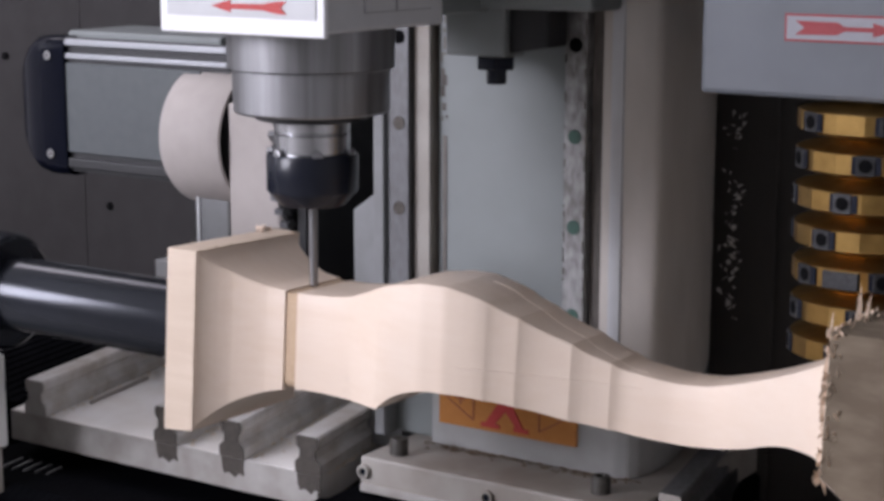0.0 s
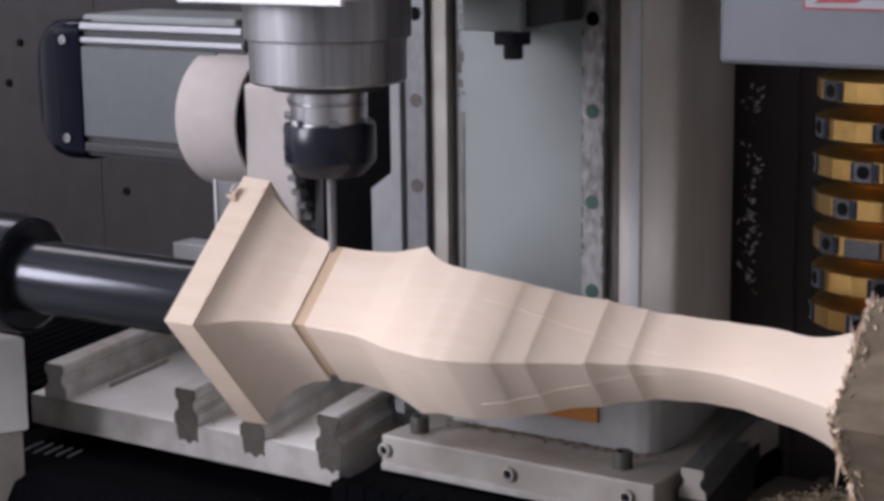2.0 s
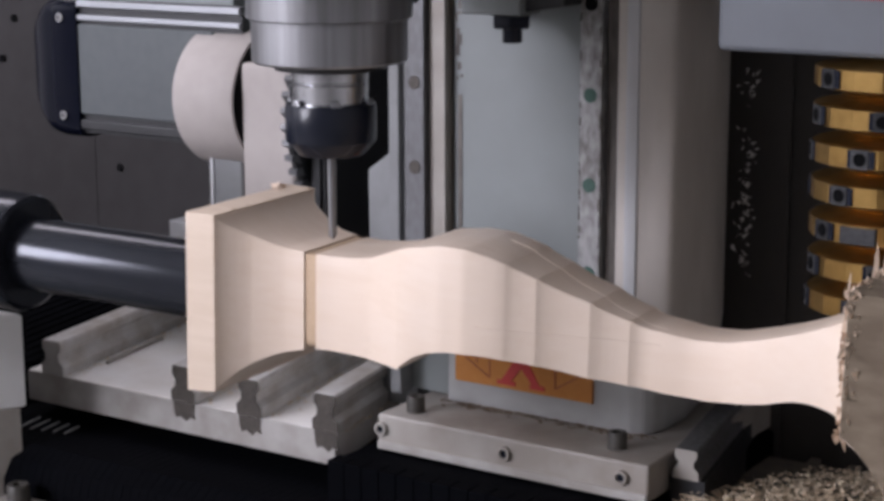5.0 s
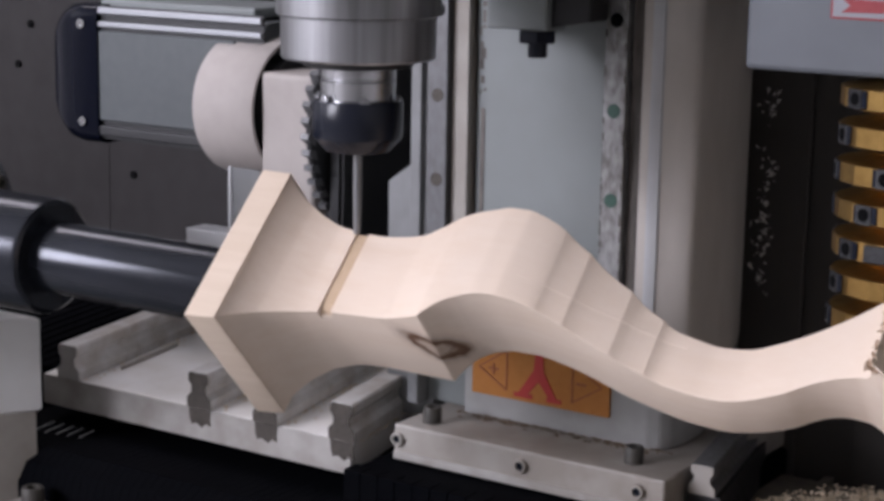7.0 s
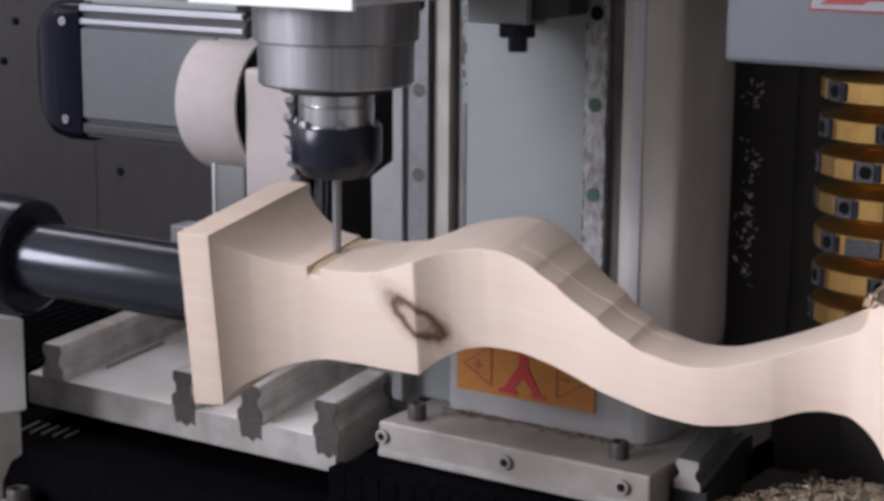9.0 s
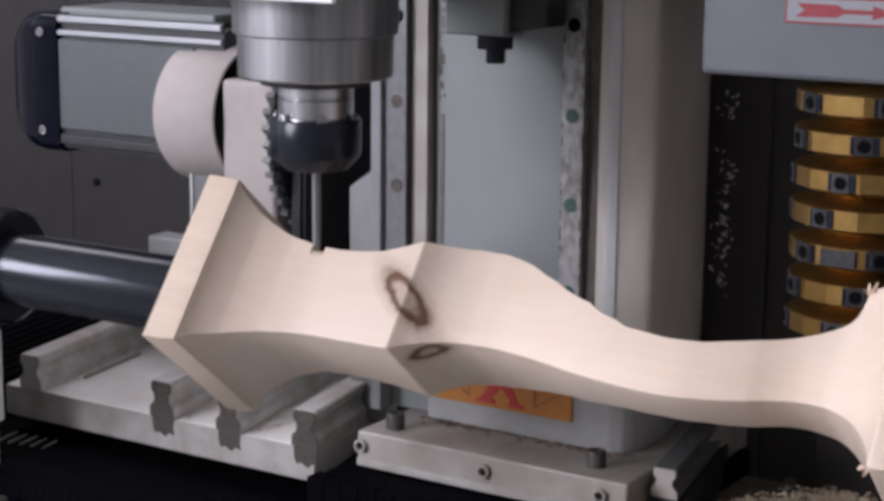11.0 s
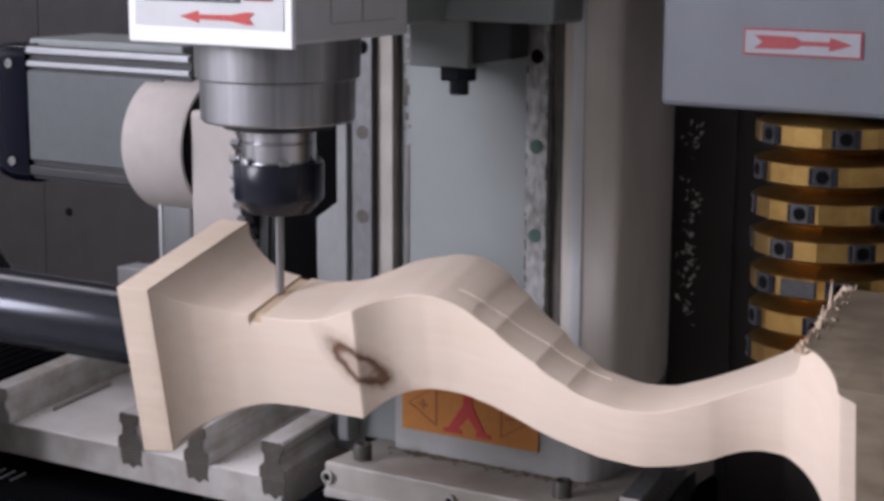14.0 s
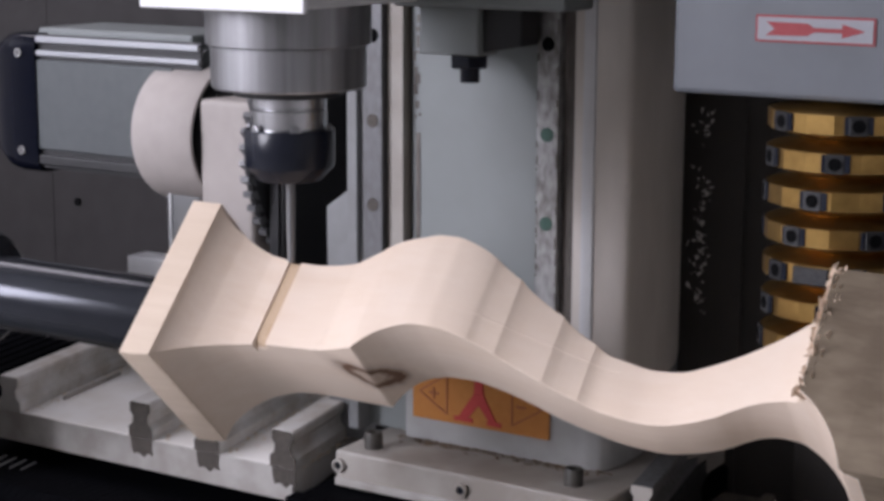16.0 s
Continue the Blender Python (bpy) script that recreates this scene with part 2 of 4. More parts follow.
def thing(name, loc, label, category, group="", kind=""):
    ob = new(name)
    ob.location = loc
    ORG[ob] = Vector(loc)
    return tagged(ob, label, category, group, kind)


def part(name, bm, mat, parent=None, label="", smooth=False):
    """Links a bmesh, made in the world's place, as one mesh under a thing or a part."""
    if parent is not None:
        bmesh.ops.translate(bm, vec=-ORG[parent], verts=bm.verts)
    bmesh.ops.recalc_face_normals(bm, faces=bm.faces)
    me = bpy.data.meshes.new(name)
    bm.to_mesh(me)
    bm.free()
    for f in me.polygons:
        f.use_smooth = smooth
    if smooth:
        me.set_sharp_from_angle(angle=radians(35))
    me.materials.append(mat)
    ob = new(name, me)
    if parent is not None:
        ob.parent = parent
        ORG[ob] = ORG[parent]
    if label:
        ob["label"] = label
    return ob


def solid(name, bm, mat, label, category="", group="", kind="", smooth=False, at=None):
    """A thing of a single mesh, its origin at the given place."""
    at = Vector(at or (0, 0, 0))
    bmesh.ops.translate(bm, vec=-at, verts=bm.verts)
    ob = part(name, bm, mat, None, "", smooth)
    ob.location = at
    ORG[ob] = at
    return tagged(ob, label, category, group, kind)


def box(x0, x1, y0, y1, z0, z1, bevel=0.0, seg=2, bm=None, shear=0.0):
    """A box; shear: how far x drifts for each metre of y."""
    b = bmesh.new()
    vs = [b.verts.new((x + shear * (y - y0), y, z)) for x in (x0, x1) for y in (y0, y1) for z in (z0, z1)]
    for q in ((0, 1, 3, 2), (4, 6, 7, 5), (0, 4, 5, 1), (2, 3, 7, 6), (0, 2, 6, 4), (1, 5, 7, 3)):
        b.faces.new([vs[i] for i in q])
    if bevel:
        bmesh.ops.bevel(b, geom=b.edges[:], offset=bevel, segments=seg, affect="EDGES", profile=0.5)
    return merge(bm, b)


def merge(bm, b):
    if bm is None:
        return b
    me = bpy.data.meshes.new("join")
    b.to_mesh(me)
    b.free()
    bm.from_mesh(me)
    bpy.data.meshes.remove(me)
    return bm


def lathe(profile, centre, axis="z", n=48, bm=None, cap=True):
    """Turns (radius, height) pairs about an axis through centre."""
    b = bmesh.new()
    rings = []
    for r, h in profile:
        ring = []
        for i in range(n):
            a = 2 * math.pi * i / n
            u, v = r * math.cos(a), r * math.sin(a)
            p = {"z": (u, v, h), "x": (h, u, v), "y": (u, h, v)}[axis]
            ring.append(b.verts.new(Vector(p) + Vector(centre)))
        rings.append(ring)
    for r0, r1 in zip(rings, rings[1:]):
        for i in range(n):
            b.faces.new((r0[i], r0[(i + 1) % n], r1[(i + 1) % n], r1[i]))
    if cap:
        b.faces.new(rings[0][::-1])
        b.faces.new(rings[-1])
    return merge(bm, b)


def prism(points, axis, a0, a1, bm=None, bevel=0.0, shear=0.0):
    """Pushes a flat outline along an axis. The outline is (y, z) for x, (x, z) for y and (x, y) for z."""
    b = bmesh.new()

    def put(p, q, h):
        return {"x": (h, p, q), "y": (p + shear * (h - a0), h, q), "z": (p, q, h)}[axis]
    lo = [b.verts.new(put(p, q, a0)) for p, q in points]
    hi = [b.verts.new(put(p, q, a1)) for p, q in points]
    k = len(points)
    for i in range(k):
        b.faces.new((lo[i], lo[(i + 1) % k], hi[(i + 1) % k], hi[i]))
    b.faces.new(lo[::-1])
    b.faces.new(hi)
    if bevel:
        bmesh.ops.bevel(b, geom=b.edges[:], offset=bevel, segments=2, affect="EDGES")
    return merge(bm, b)


def socket_screw(parent, x, y, z, r, h, axis="z", sign=1, name="bolt", mat=None):
    """A socket head cap screw with a real hex well."""
    prof = [(r, 0), (r, h * 0.85), (r * 0.9, h), (r * 0.55, h), (r * 0.5, h * 0.4), (0.0005, h * 0.4)]
    ob = part(name, lathe([(a, sign * b) for a, b in prof], (x, y, z), axis, 20), mat or SCREWD, parent, "bright screw" if mat else "black socket-head screw", True)
    return ob

# ---- setting ----
# unseen hall shell, added for reflections and bounce light off its pale paint
floor = solid("floor", box(-4, 4, -4, 4, -0.1, 0), FLOORM, "grey concrete workshop floor", kind="structure")
ceiling = solid("ceiling", box(-4, 4, -4, 4, 4.0, 4.1), HALLM, "pale workshop ceiling", kind="structure")
for wname, dims in (("wall_north", (-4, 4, 4, 4.1)), ("wall_south", (-4, 4, -4.1, -4)), ("wall_west", (-4.1, -4, -4, 4)), ("wall_east", (4, 4.1, -4, 4))):
    solid(wname, box(*dims, 0, 4), HALLM, "plain grey workshop wall", kind="structure")

# cabin wall of the machine behind everything
cabin = thing("cabin_wall", (-0.6, 0.41, 0), "dark grey sheet-metal cabin wall behind the motor", "wall", kind="structure")
part("panel", box(-1.8, -0.857, 0.4094, 0.42, 0.2, 2.4), WALLM, cabin)
part("panel", box(-0.8572, 0.6, 0.41, 0.43, 0.2, 2.4), WALLM, cabin)
part("bolt_hole", lathe([(0.0046, 0.4085), (0.0046, 0.412)], (-0.82, 0, 1.084), "y", 20), DARKH, cabin, "dark round hole")
for hx, hz in ((-0.997, 1.196), (-0.975, 1.243)):
    part("bolt_hole", lathe([(0.0044, 0.407), (0.0044, 0.410)], (hx, 0, hz), "y", 20), DARKH, cabin, "dark round hole")

bed = solid("machine_bed", box(-1.2, 0.9, -0.34, 0.40, 0.05, 0.88, 0.01), PAINT, "grey painted machine bed on the floor", "machine bed")

# rail plate with four ground rails running away from the viewer, one more past the column
SH = -0.2
rail_plate = thing("rail_plate", (-0.34, -0.045, 0.88), "dusty cream cast plate carrying steel guide rails", "machine plate")
part("plate", box(-0.493, -0.180, -0.045, 0.40, 0.984, 1.009, 0.0015, shear=SH), PLATE, rail_plate)
# front edge in a darker grey than the plate's top
part("front_edge", box(-0.4925, -0.1805, -0.0462, -0.0445, 0.9845, 1.0085), EDGEM, rail_plate, "grey front edge")
part("pedestal", box(-0.47, -0.2, 0.02, 0.36, 0.879, 0.984), BLACKM, rail_plate)
RAILP = [(-0.0118, 0), (0.0118, 0), (0.0118, 0.008), (0.0075, 0.012), (0.0070, 0.0175), (0.0100, 0.0215), (0.0100, 0.0268), (0.0086, 0.0285),
         (-0.0086, 0.0285), (-0.0100, 0.0268), (-0.0100, 0.0215), (-0.0070, 0.0175), (-0.0075, 0.012), (-0.0118, 0.008)]


def rail(x, y0, z, y1, dirty):
    r = thing("guide_rail", (x, y0, z), "dusty steel linear guide rail on the plate", "guide rail", "guide rails")
    part("bar", prism([(x + px, z + pz) for px, pz in RAILP], "y", y0, y0 + y1, shear=SH), RAILD, r)
    part("end_face", prism([(x + px * 0.97, z + 0.0004 + pz * 0.97) for px, pz in RAILP], "y", y0 - 0.0008, y0 + 0.0002), ENDM if dirty else EDGEM, r, "oily dark end face" if dirty else "dusty end face")
    return r


for rx, dirty in ((-0.463, False), (-0.324, True), (-0.259, True), (-0.188, True)):
    rail(rx, -0.047, 1.009, 0.42, dirty)
    if dirty:
        part("oil_stain", prism([(rx - 0.0105, 1.0086), (rx + 0.0110, 1.0086), (rx + 0.0100, 1.0010), (rx + 0.0112, 0.9965), (rx + 0.0060, 0.9978), (rx + 0.0025, 0.9940), (rx - 0.0035, 0.9972), (rx - 0.0080, 0.9955), (rx - 0.0100, 1.0005)], "y", -0.0467, -0.0461), ENDM, rail_plate, "dark oil stain under a rail")

# bellows that cover the ways under the plate
bellows = thing("bellows_cover", (-0.2, -0.1, 0.88), "black pleated bellows cover below the rail plate", "bellows cover")
for i in range(44):
    x = -0.515 + i * 0.0082
    part("pleat", prism([(-0.118, 0.881), (-0.118, 0.945), (-0.112, 0.961), (-0.098, 0.970), (0.30, 0.972), (0.30, 0.881)], "x", x, x + 0.0078), RUBBER, bellows)
part("lining", prism([(-0.108, 0.8815), (-0.108, 0.948), (-0.096, 0.962), (0.295, 0.964), (0.295, 0.8815)], "x", -0.513, -0.158), RUBBER, bellows)
# pale strips paint the sheen that pleat tops reflect
for i in range(5):
    x = -0.472 + i * 0.0105
    part("pleat_glint", box(x, x + 0.0013, -0.078 + i * 0.002, -0.050, 0.9712, 0.9724, shear=SH), STRIPM, bellows, "pale strip for the sheen on a pleat")
rear_bellows = thing("bellows_cover", (-0.8, 0.1, 0.88), "black pleated bellows beside the rail plate", "bellows cover")
for i in range(46):
    x = -1.15 + i * 0.014
    part("pleat", box(x, x + 0.0115, 0.0, 0.385, 0.8805, 0.998, 0.001, 1, shear=SH), RUBBER, rear_bellows)
part("lining", box(-1.15, -0.51, 0.004, 0.38, 0.881, 0.990, shear=SH), RUBBER, rear_bellows)
cover = thing("way_cover", (0.0, -0.06, 0.88), "black cloth way cover under the column foot", "way cover")
part("cloth", box(-0.157, 0.074, -0.083, 0.2, 0.882, 1.003, 0.003), RUBBER, cover)
for i in range(16):
    x = -0.158 + i * 0.0146
    part("fold", box(x, x + 0.0143, -0.0848, -0.070, 0.8825, 1.0038, 0.0008), RUBBER, cover)

# column foot, column, rails
foot = thing("column_foot", (-0.04, 0.02, 1.004), "grey painted column foot slab bolted down", "machine foot")
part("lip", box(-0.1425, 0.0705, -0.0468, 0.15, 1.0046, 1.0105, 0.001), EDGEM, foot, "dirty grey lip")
part("slab", box(-0.143, 0.071, -0.045, 0.16, 1.0045, 1.030, 0.0018), SLABM, foot)
random.seed(31)
db = bmesh.new()
for i in range(260):
    t = random.random()
    px, py = -0.115 + t * 0.15 + random.uniform(-0.01, 0.02), 0.011 - abs(random.gauss(0, 0.006))
    r = random.uniform(0.0006, 0.0028)
    q = [db.verts.new((px + random.uniform(-r, r) * 2.5, py + random.uniform(-r, r), 1.0298 + h)) for h in (0, 0.0002, 0.0006, random.uniform(0.0008, 0.0022))]
    for tri in ((0, 1, 2), (0, 1, 3), (1, 2, 3), (0, 2, 3)):
        db.faces.new([q[j] for j in tri])
part("dust", db, DIRT, foot, "brown wood dust against the column")
for bx, by in ((-0.123, -0.026), (0.036, -0.022)):
    socket_screw(foot, bx, by, 1.030, 0.0066, 0.0115)
for sx in (-0.139, -0.037, 0.052):
    part("washer", lathe([(0.0050, -0.0448), (0.0050, -0.0475), (0.0045, -0.0482), (0.0031, -0.0482), (0.0029, -0.0455)], (sx, 0, 1.0195), "y", 20), SLABM, foot, "", True)
    part("set_screw", lathe([(0.0028, -0.0455), (0.0028, -0.0468), (0.0014, -0.0468), (0.0013, -0.0458)], (sx, 0, 1.0195), "y", 16), BLACKST, foot, "dark socket screw", True)

column = thing("machine_column", (-0.06, 0.06, 1.03), "grey painted machine column with guide rails", "machine column")
part("core", box(-0.118, 0.028, 0.014, 0.22, 1.030, 1.75, 0.003), PAINT, column)
part("flange", box(-0.163, -0.1185, 0.020, 0.22, 1.030, 1.75, 0.002), PAINT, column)
# brown strip with the shade of the recess put into its colour
part("rail_gap", box(0.0094, 0.0184, 0.0060, 0.0142, 1.0905, 1.75), GAPM, column, "strip beside the rail with recess shade in its brown")
# two lighter fillers added so the recesses here look less shaded
part("rail_gap", box(-0.1320, -0.1190, 0.0060, 0.0205, 1.0925, 1.75), SLABM, column, "pale filler strip beside the rail")
part("recess_filler", box(-0.1568, -0.1490, 0.0085, 0.0196, 1.0925, 1.75), STRIPM, column, "grey filler beside the rail")
part("side_cheek", prism([(0.0285, 0.14), (0.0187, 0.0138), (0.0187, 0.003), (0.0205, 0.0006), (0.0265, -0.0008), (0.0310, -0.0002), (0.0345, 0.0020), (0.0440, 0.0062), (0.0520, 0.0105), (0.0545, 0.0130), (0.0560, 0.0165), (0.0580, 0.0300), (0.0595, 0.0500), (0.0600, 0.0650), (0.0580, 0.0790), (0.0530, 0.0980), (0.0400, 0.1300)], "z", 1.0905, 1.75), BEIGE, column, "beige rounded column side", True)
# white strip stands in for light caught on the corner chamfer
part("corner_highlight", prism([(0.0270, 0.0005), (0.0274, -0.0016), (0.0300, -0.0014), (0.0345, 0.0006), (0.0352, 0.0026), (0.0345, 0.0032)], "z", 1.0905, 1.745), PAINT_WHITE, column, "white strip painted as light on the corner", True)
part("edge_strip", box(-0.166, -0.157, 0.004, 0.0195, 1.030, 1.75, 0.001), STRIPM, column)
part("base_block", prism([(-0.1185, 0.0140), (-0.1185, 0.0085), (0.0300, 0.0085), (0.0380, 0.0112), (0.0430, 0.0175), (0.0460, 0.030), (0.0460, 0.06), (0.0285, 0.14)], "z", 1.0302, 1.0925, bevel=0.0008), BASEP, column, "smooth painted column base", False)
part("slot", box(-0.1125, -0.1095, 0.0134, 0.0145, 1.14, 1.252), GAPM, column, "thin dark slot")
zz = 1.262
while zz < 1.345:
    a, h = random.uniform(-0.003, 0.002), random.uniform(0.0015, 0.009)
    part("scribble", box(-0.1125 + a, -0.1125 + a + random.uniform(0.0012, 0.0045), 0.0136, 0.0145, zz, zz + h), GAPM, column, "worn dark marking")
    zz += h + random.uniform(-0.002, 0.006)


def column_rail(x, w, mat):
    r = thing("guide_rail", (x, 0.005, 1.04), "vertical steel guide rail with round plugs on the column", "guide rail", "guide rails")
    part("bar", prism([(x - w, 0.0135), (x + w, 0.0135), (x + w, 0.009), (x + w * 0.8, 0.006), (x + w, 0.003), (x + w, 0.0005), (x + w - 0.0005, 0), (x - w + 0.0005, 0), (x - w, 0.0005), (x - w, 0.003), (x - w * 0.8, 0.006), (x - w, 0.009)], "z", 1.0928, 1.74), mat, r)
    for k in range(-1, 9):
        z = 1.2 + 0.06 * k
        top = k >= 2
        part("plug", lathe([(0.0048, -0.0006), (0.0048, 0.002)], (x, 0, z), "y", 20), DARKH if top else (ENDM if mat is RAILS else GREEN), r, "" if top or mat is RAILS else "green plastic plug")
    return r


right_rail = column_rail(0.0, 0.0082, RAILM)
random.seed(23)
for side in (-1, 1):
    for i in range(26):
        gz, gl = random.uniform(1.095, 1.36), random.uniform(0.001, 0.006)
        gx, gw = side * 0.0079, random.uniform(0.0003, 0.0014)
        part("grime", box(min(gx, gx - side * gw), max(gx, gx - side * gw), -0.0004, 0.0006, gz, gz + gl), GAPM, right_rail, "dark grime on the rail edge")
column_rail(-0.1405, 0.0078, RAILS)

# sticker on the column
sign = thing("axis_sticker", (-0.055, 0.013, 1.047), "orange axis sticker with red letter and arrows", "sticker")
part("sheet", box(-0.1105, 0.001, 0.0062, 0.0084, 1.0475, 1.089), ORANGE, sign)


# the letter stands on its head
yx, yz = -0.055, 1.0675
b = None
for k, q in enumerate(([(-0.004, 0.004), (0.004, 0.004), (0.0032, 0.016), (-0.0032, 0.016)], [(-0.008, 0.016), (0.008, 0.016), (0.008, 0.019), (-0.008, 0.019)],
          [(-0.004, 0.004), (-0.0165, -0.014), (-0.0085, -0.014), (0.0005, -0.003)], [(0.004, 0.004), (0.0145, -0.014), (0.0085, -0.014), (-0.0005, -0.003)],
          [(-0.020, -0.014), (-0.005, -0.014), (-0.005, -0.017), (-0.020, -0.017)], [(0.007, -0.014), (0.0185, -0.014), (0.0185, -0.017), (0.007, -0.017)],
          [(-0.0041, 0.0042), (0.0041, 0.0042), (0.0022, -0.0006), (0.0, -0.0042), (-0.0022, -0.0006)])):
    b = prism([(yx + px, yz + pz) for px, pz in q], "y", 0.0055 - 0.00005 * k, 0.0063, b)
part("letter", b, RED, sign, "red serif letter")
for sgn, tx in ((-1, -0.0905), (1, -0.019)):
    b = None
    tri = [(tx - sgn * 0.009, yz + 0.015), (tx - sgn * 0.009, yz - 0.014), (tx + sgn * 0.014, yz)]
    for i in range(3):
        (x0, z0), (x1, z1) = tri[i], tri[(i + 1) % 3]
        dx, dz = x1 - x0, z1 - z0
        ln = math.hypot(dx, dz)
        nx, nz = -dz / ln * 0.0006, dx / ln * 0.0006
        b = prism([(x0 + nx, z0 + nz), (x1 + nx, z1 + nz), (x1 - nx, z1 - nz), (x0 - nx, z0 - nz)], "y", 0.0056 + i * 0.0001, 0.0063, b)
    part("arrow_outline", b, LINE, sign, "brown triangle outline")
    part("mark", box(tx - 0.006, tx + 0.002, 0.0056, 0.0063, yz - 0.0008, yz + 0.0008), LINE, sign, "brown plus or minus mark")
    if sgn < 0:
        part("mark", box(tx - 0.0028, tx - 0.0012, 0.0055, 0.0063, yz - 0.004, yz + 0.004), LINE, sign)

# bracket with nozzle under the upper carriage
carriage = thing("machine_carriage", (-0.03, -0.02, 1.33), "blue-grey carriage block sliding on the column rails", "machine carriage")
part("block", box(-0.095, 0.036, -0.045, -0.004, 1.3440, 1.75, 0.003), PAINT, carriage)
# unseen block added above the view to shade the upper column
part("cover", box(-0.040, 0.130, -0.105, -0.046, 1.43, 1.75, 0.003), PAINT, carriage)
part("slider", box(-0.0105, 0.0185, -0.020, -0.002, 1.3430, 1.356, 0.001), GUARD, carriage, "beige slider block")
part("bracket", box(-0.078, -0.0325, -0.036, -0.010, 1.3125, 1.3445, 0.0015), PAINT, carriage, "grey cast bracket")
# black piece stands in for the shade of a recess beside the bracket
part("recess_piece", prism([(-0.0325, 1.3445), (-0.0030, 1.3445), (-0.0035, 1.3200), (-0.0325, 1.3150)], "y", -0.030, -0.006, bevel=0.0008), BLACKM, carriage, "black piece in place of a dark recess")
part("hex_nut", lathe([(0.0125, 1.304), (0.0135, 1.305), (0.0135, 1.312)], (-0.045, -0.026, 0), "z", 6), BLACKST, carriage)
part("screw_end", lathe([(0.0062, 1.2945), (0.0066, 1.296), (0.0066, 1.306)], (-0.0445, -0.026, 0), "z", 20), BLACKST, carriage, "", True)

# second head with the gold spiral cutter
head = thing("cutter_housing", (0.27, -0.05, 1.304), "pale grey cutter head housing with an arrow sticker", "machine head")
part("shell", box(0.133, 0.46, -0.093, 0.06, 1.304, 1.75, 0.003), HEADP, head)
part("sticker", box(0.1835, 0.2525, -0.0938, -0.0925, 1.3355, 1.3505), REDD, head, "white sticker with a red frame and arrow")
part("sticker_face", box(0.1848, 0.2512, -0.0943, -0.0934, 1.3367, 1.3493), SHADEW, head)
ax0, ax1, azc = 0.190, 0.247, 1.343
part("arrow", prism([(ax0, azc + 0.0038), (ax0 + 0.024, azc + 0.0034), (ax0 + 0.028, azc + 0.0012), (ax1 - 0.013, azc + 0.0012), (ax1 - 0.013, azc + 0.0038), (ax1, azc), (ax1 - 0.013, azc - 0.0038), (ax1 - 0.013, azc - 0.0012), (ax0 + 0.028, azc - 0.0012), (ax0 + 0.024, azc - 0.0034), (ax0, azc - 0.0038), (ax0 + 0.005, azc)], "y", -0.0947, -0.0940), REDD, head, "red arrow")

cutter = thing("spiral_cutter", (0.226, -0.056, 1.12), "gold anodised spiral cutter stack with square inserts", "cutter head")
CR = 0.045
part("arbor", lathe([(0.014, 1.150), (0.014, 1.306)], (0.226, -0.056, 0), "z", 24), BLACKST, cutter, "", True)
for k in range(7):
    z = 1.292 - k * 0.0212
    disc = part("cutter_disc", lathe([(CR * 0.60, z - 0.0105), (CR * 0.68, z - 0.0090), (CR * 0.90, z - 0.0070), (CR, z - 0.0054), (CR, z + 0.0054), (CR * 0.92, z + 0.0066), (CR * 0.72, z + 0.0084), (CR * 0.62, z + 0.0098), (CR * 0.60, z + 0.0106)], (0.226, -0.056, 0), "z", 18), GOLD, cutter, "gold ring with pockets")
    for j in range(6):
        a = radians(298 - 15 * k + 60 * j)
        m = Matrix.Translation((0.226, -0.056, z)) @ Matrix.Rotation(a, 4, "Z")
        for nm, mat, dims in (("pocket", BLACKST, (CR - 0.006, CR + 0.0003, -0.0085, 0.0075, -0.0051, 0.0051)), ("insert", INSERTM, (CR - 0.003, CR + 0.0010, -0.0062, 0.0042, -0.0056, 0.0054)), ("insert_screw", DARKH, None)):
            b = box(*dims, 0.0004, 1) if dims else lathe([(0.0038, CR - 0.002), (0.0038, CR + 0.0014)], (0, -0.0008, 0), "x", 14)
            bmesh.ops.transform(b, matrix=m, verts=b.verts)
            part(nm, b, mat, disc)

plate_bm = box(CR - 0.004, CR + 0.0016, -0.0105, 0.0105, -0.0050, 0.0050, 0.0005, 1)
bmesh.ops.transform(plate_bm, matrix=Matrix.Translation((0.226, -0.056, 1.292 - 4 * 0.0212)) @ Matrix.Rotation(radians(268), 4, "Z"), verts=plate_bm.verts)
part("polished_insert", plate_bm, INSERTM, cutter, "wide polished steel insert")

curtain = thing("chip_curtain", (0.2, 0.16, 0.9), "black strip curtain speckled with wood chips", "curtain")
for i in range(9):
    x = 0.030 + i * 0.047
    part("strip", box(x, x + 0.0485, 0.150 + 0.006 * (i % 2), 0.154 + 0.006 * (i % 2), 0.9, 1.70, 0.001), CURTM, curtain)

random.seed(21)
spb = bmesh.new()
for i in range(95):
    px, pz = 0.047 + random.gauss(0, 0.0032), random.choice((1.125, 1.14, 1.15, 1.165, 1.175, 1.19, 1.21, 1.255)) + random.gauss(0, 0.007)
    p = Vector((px, 0.1485, pz))
    q = [spb.verts.new(p + Vector((random.uniform(-1, 1), random.uniform(-0.4, 0.4), random.uniform(-1, 1))) * random.uniform(0.0006, 0.0036)) for _ in range(4)]
    for tri in ((0, 1, 2), (0, 1, 3), (1, 2, 3), (0, 2, 3)):
        spb.faces.new([q[j] for j in tri])
part("caught_dust", spb, DUSTM, curtain, "pale dust flecks")

# ---- spindle head (moves up and down) ----
ZS = 1.293
spindle = thing("router_spindle", (SX, AY, ZS), "steel router spindle head with black collet nut", "router spindle")
C = (SX, AY, 0)
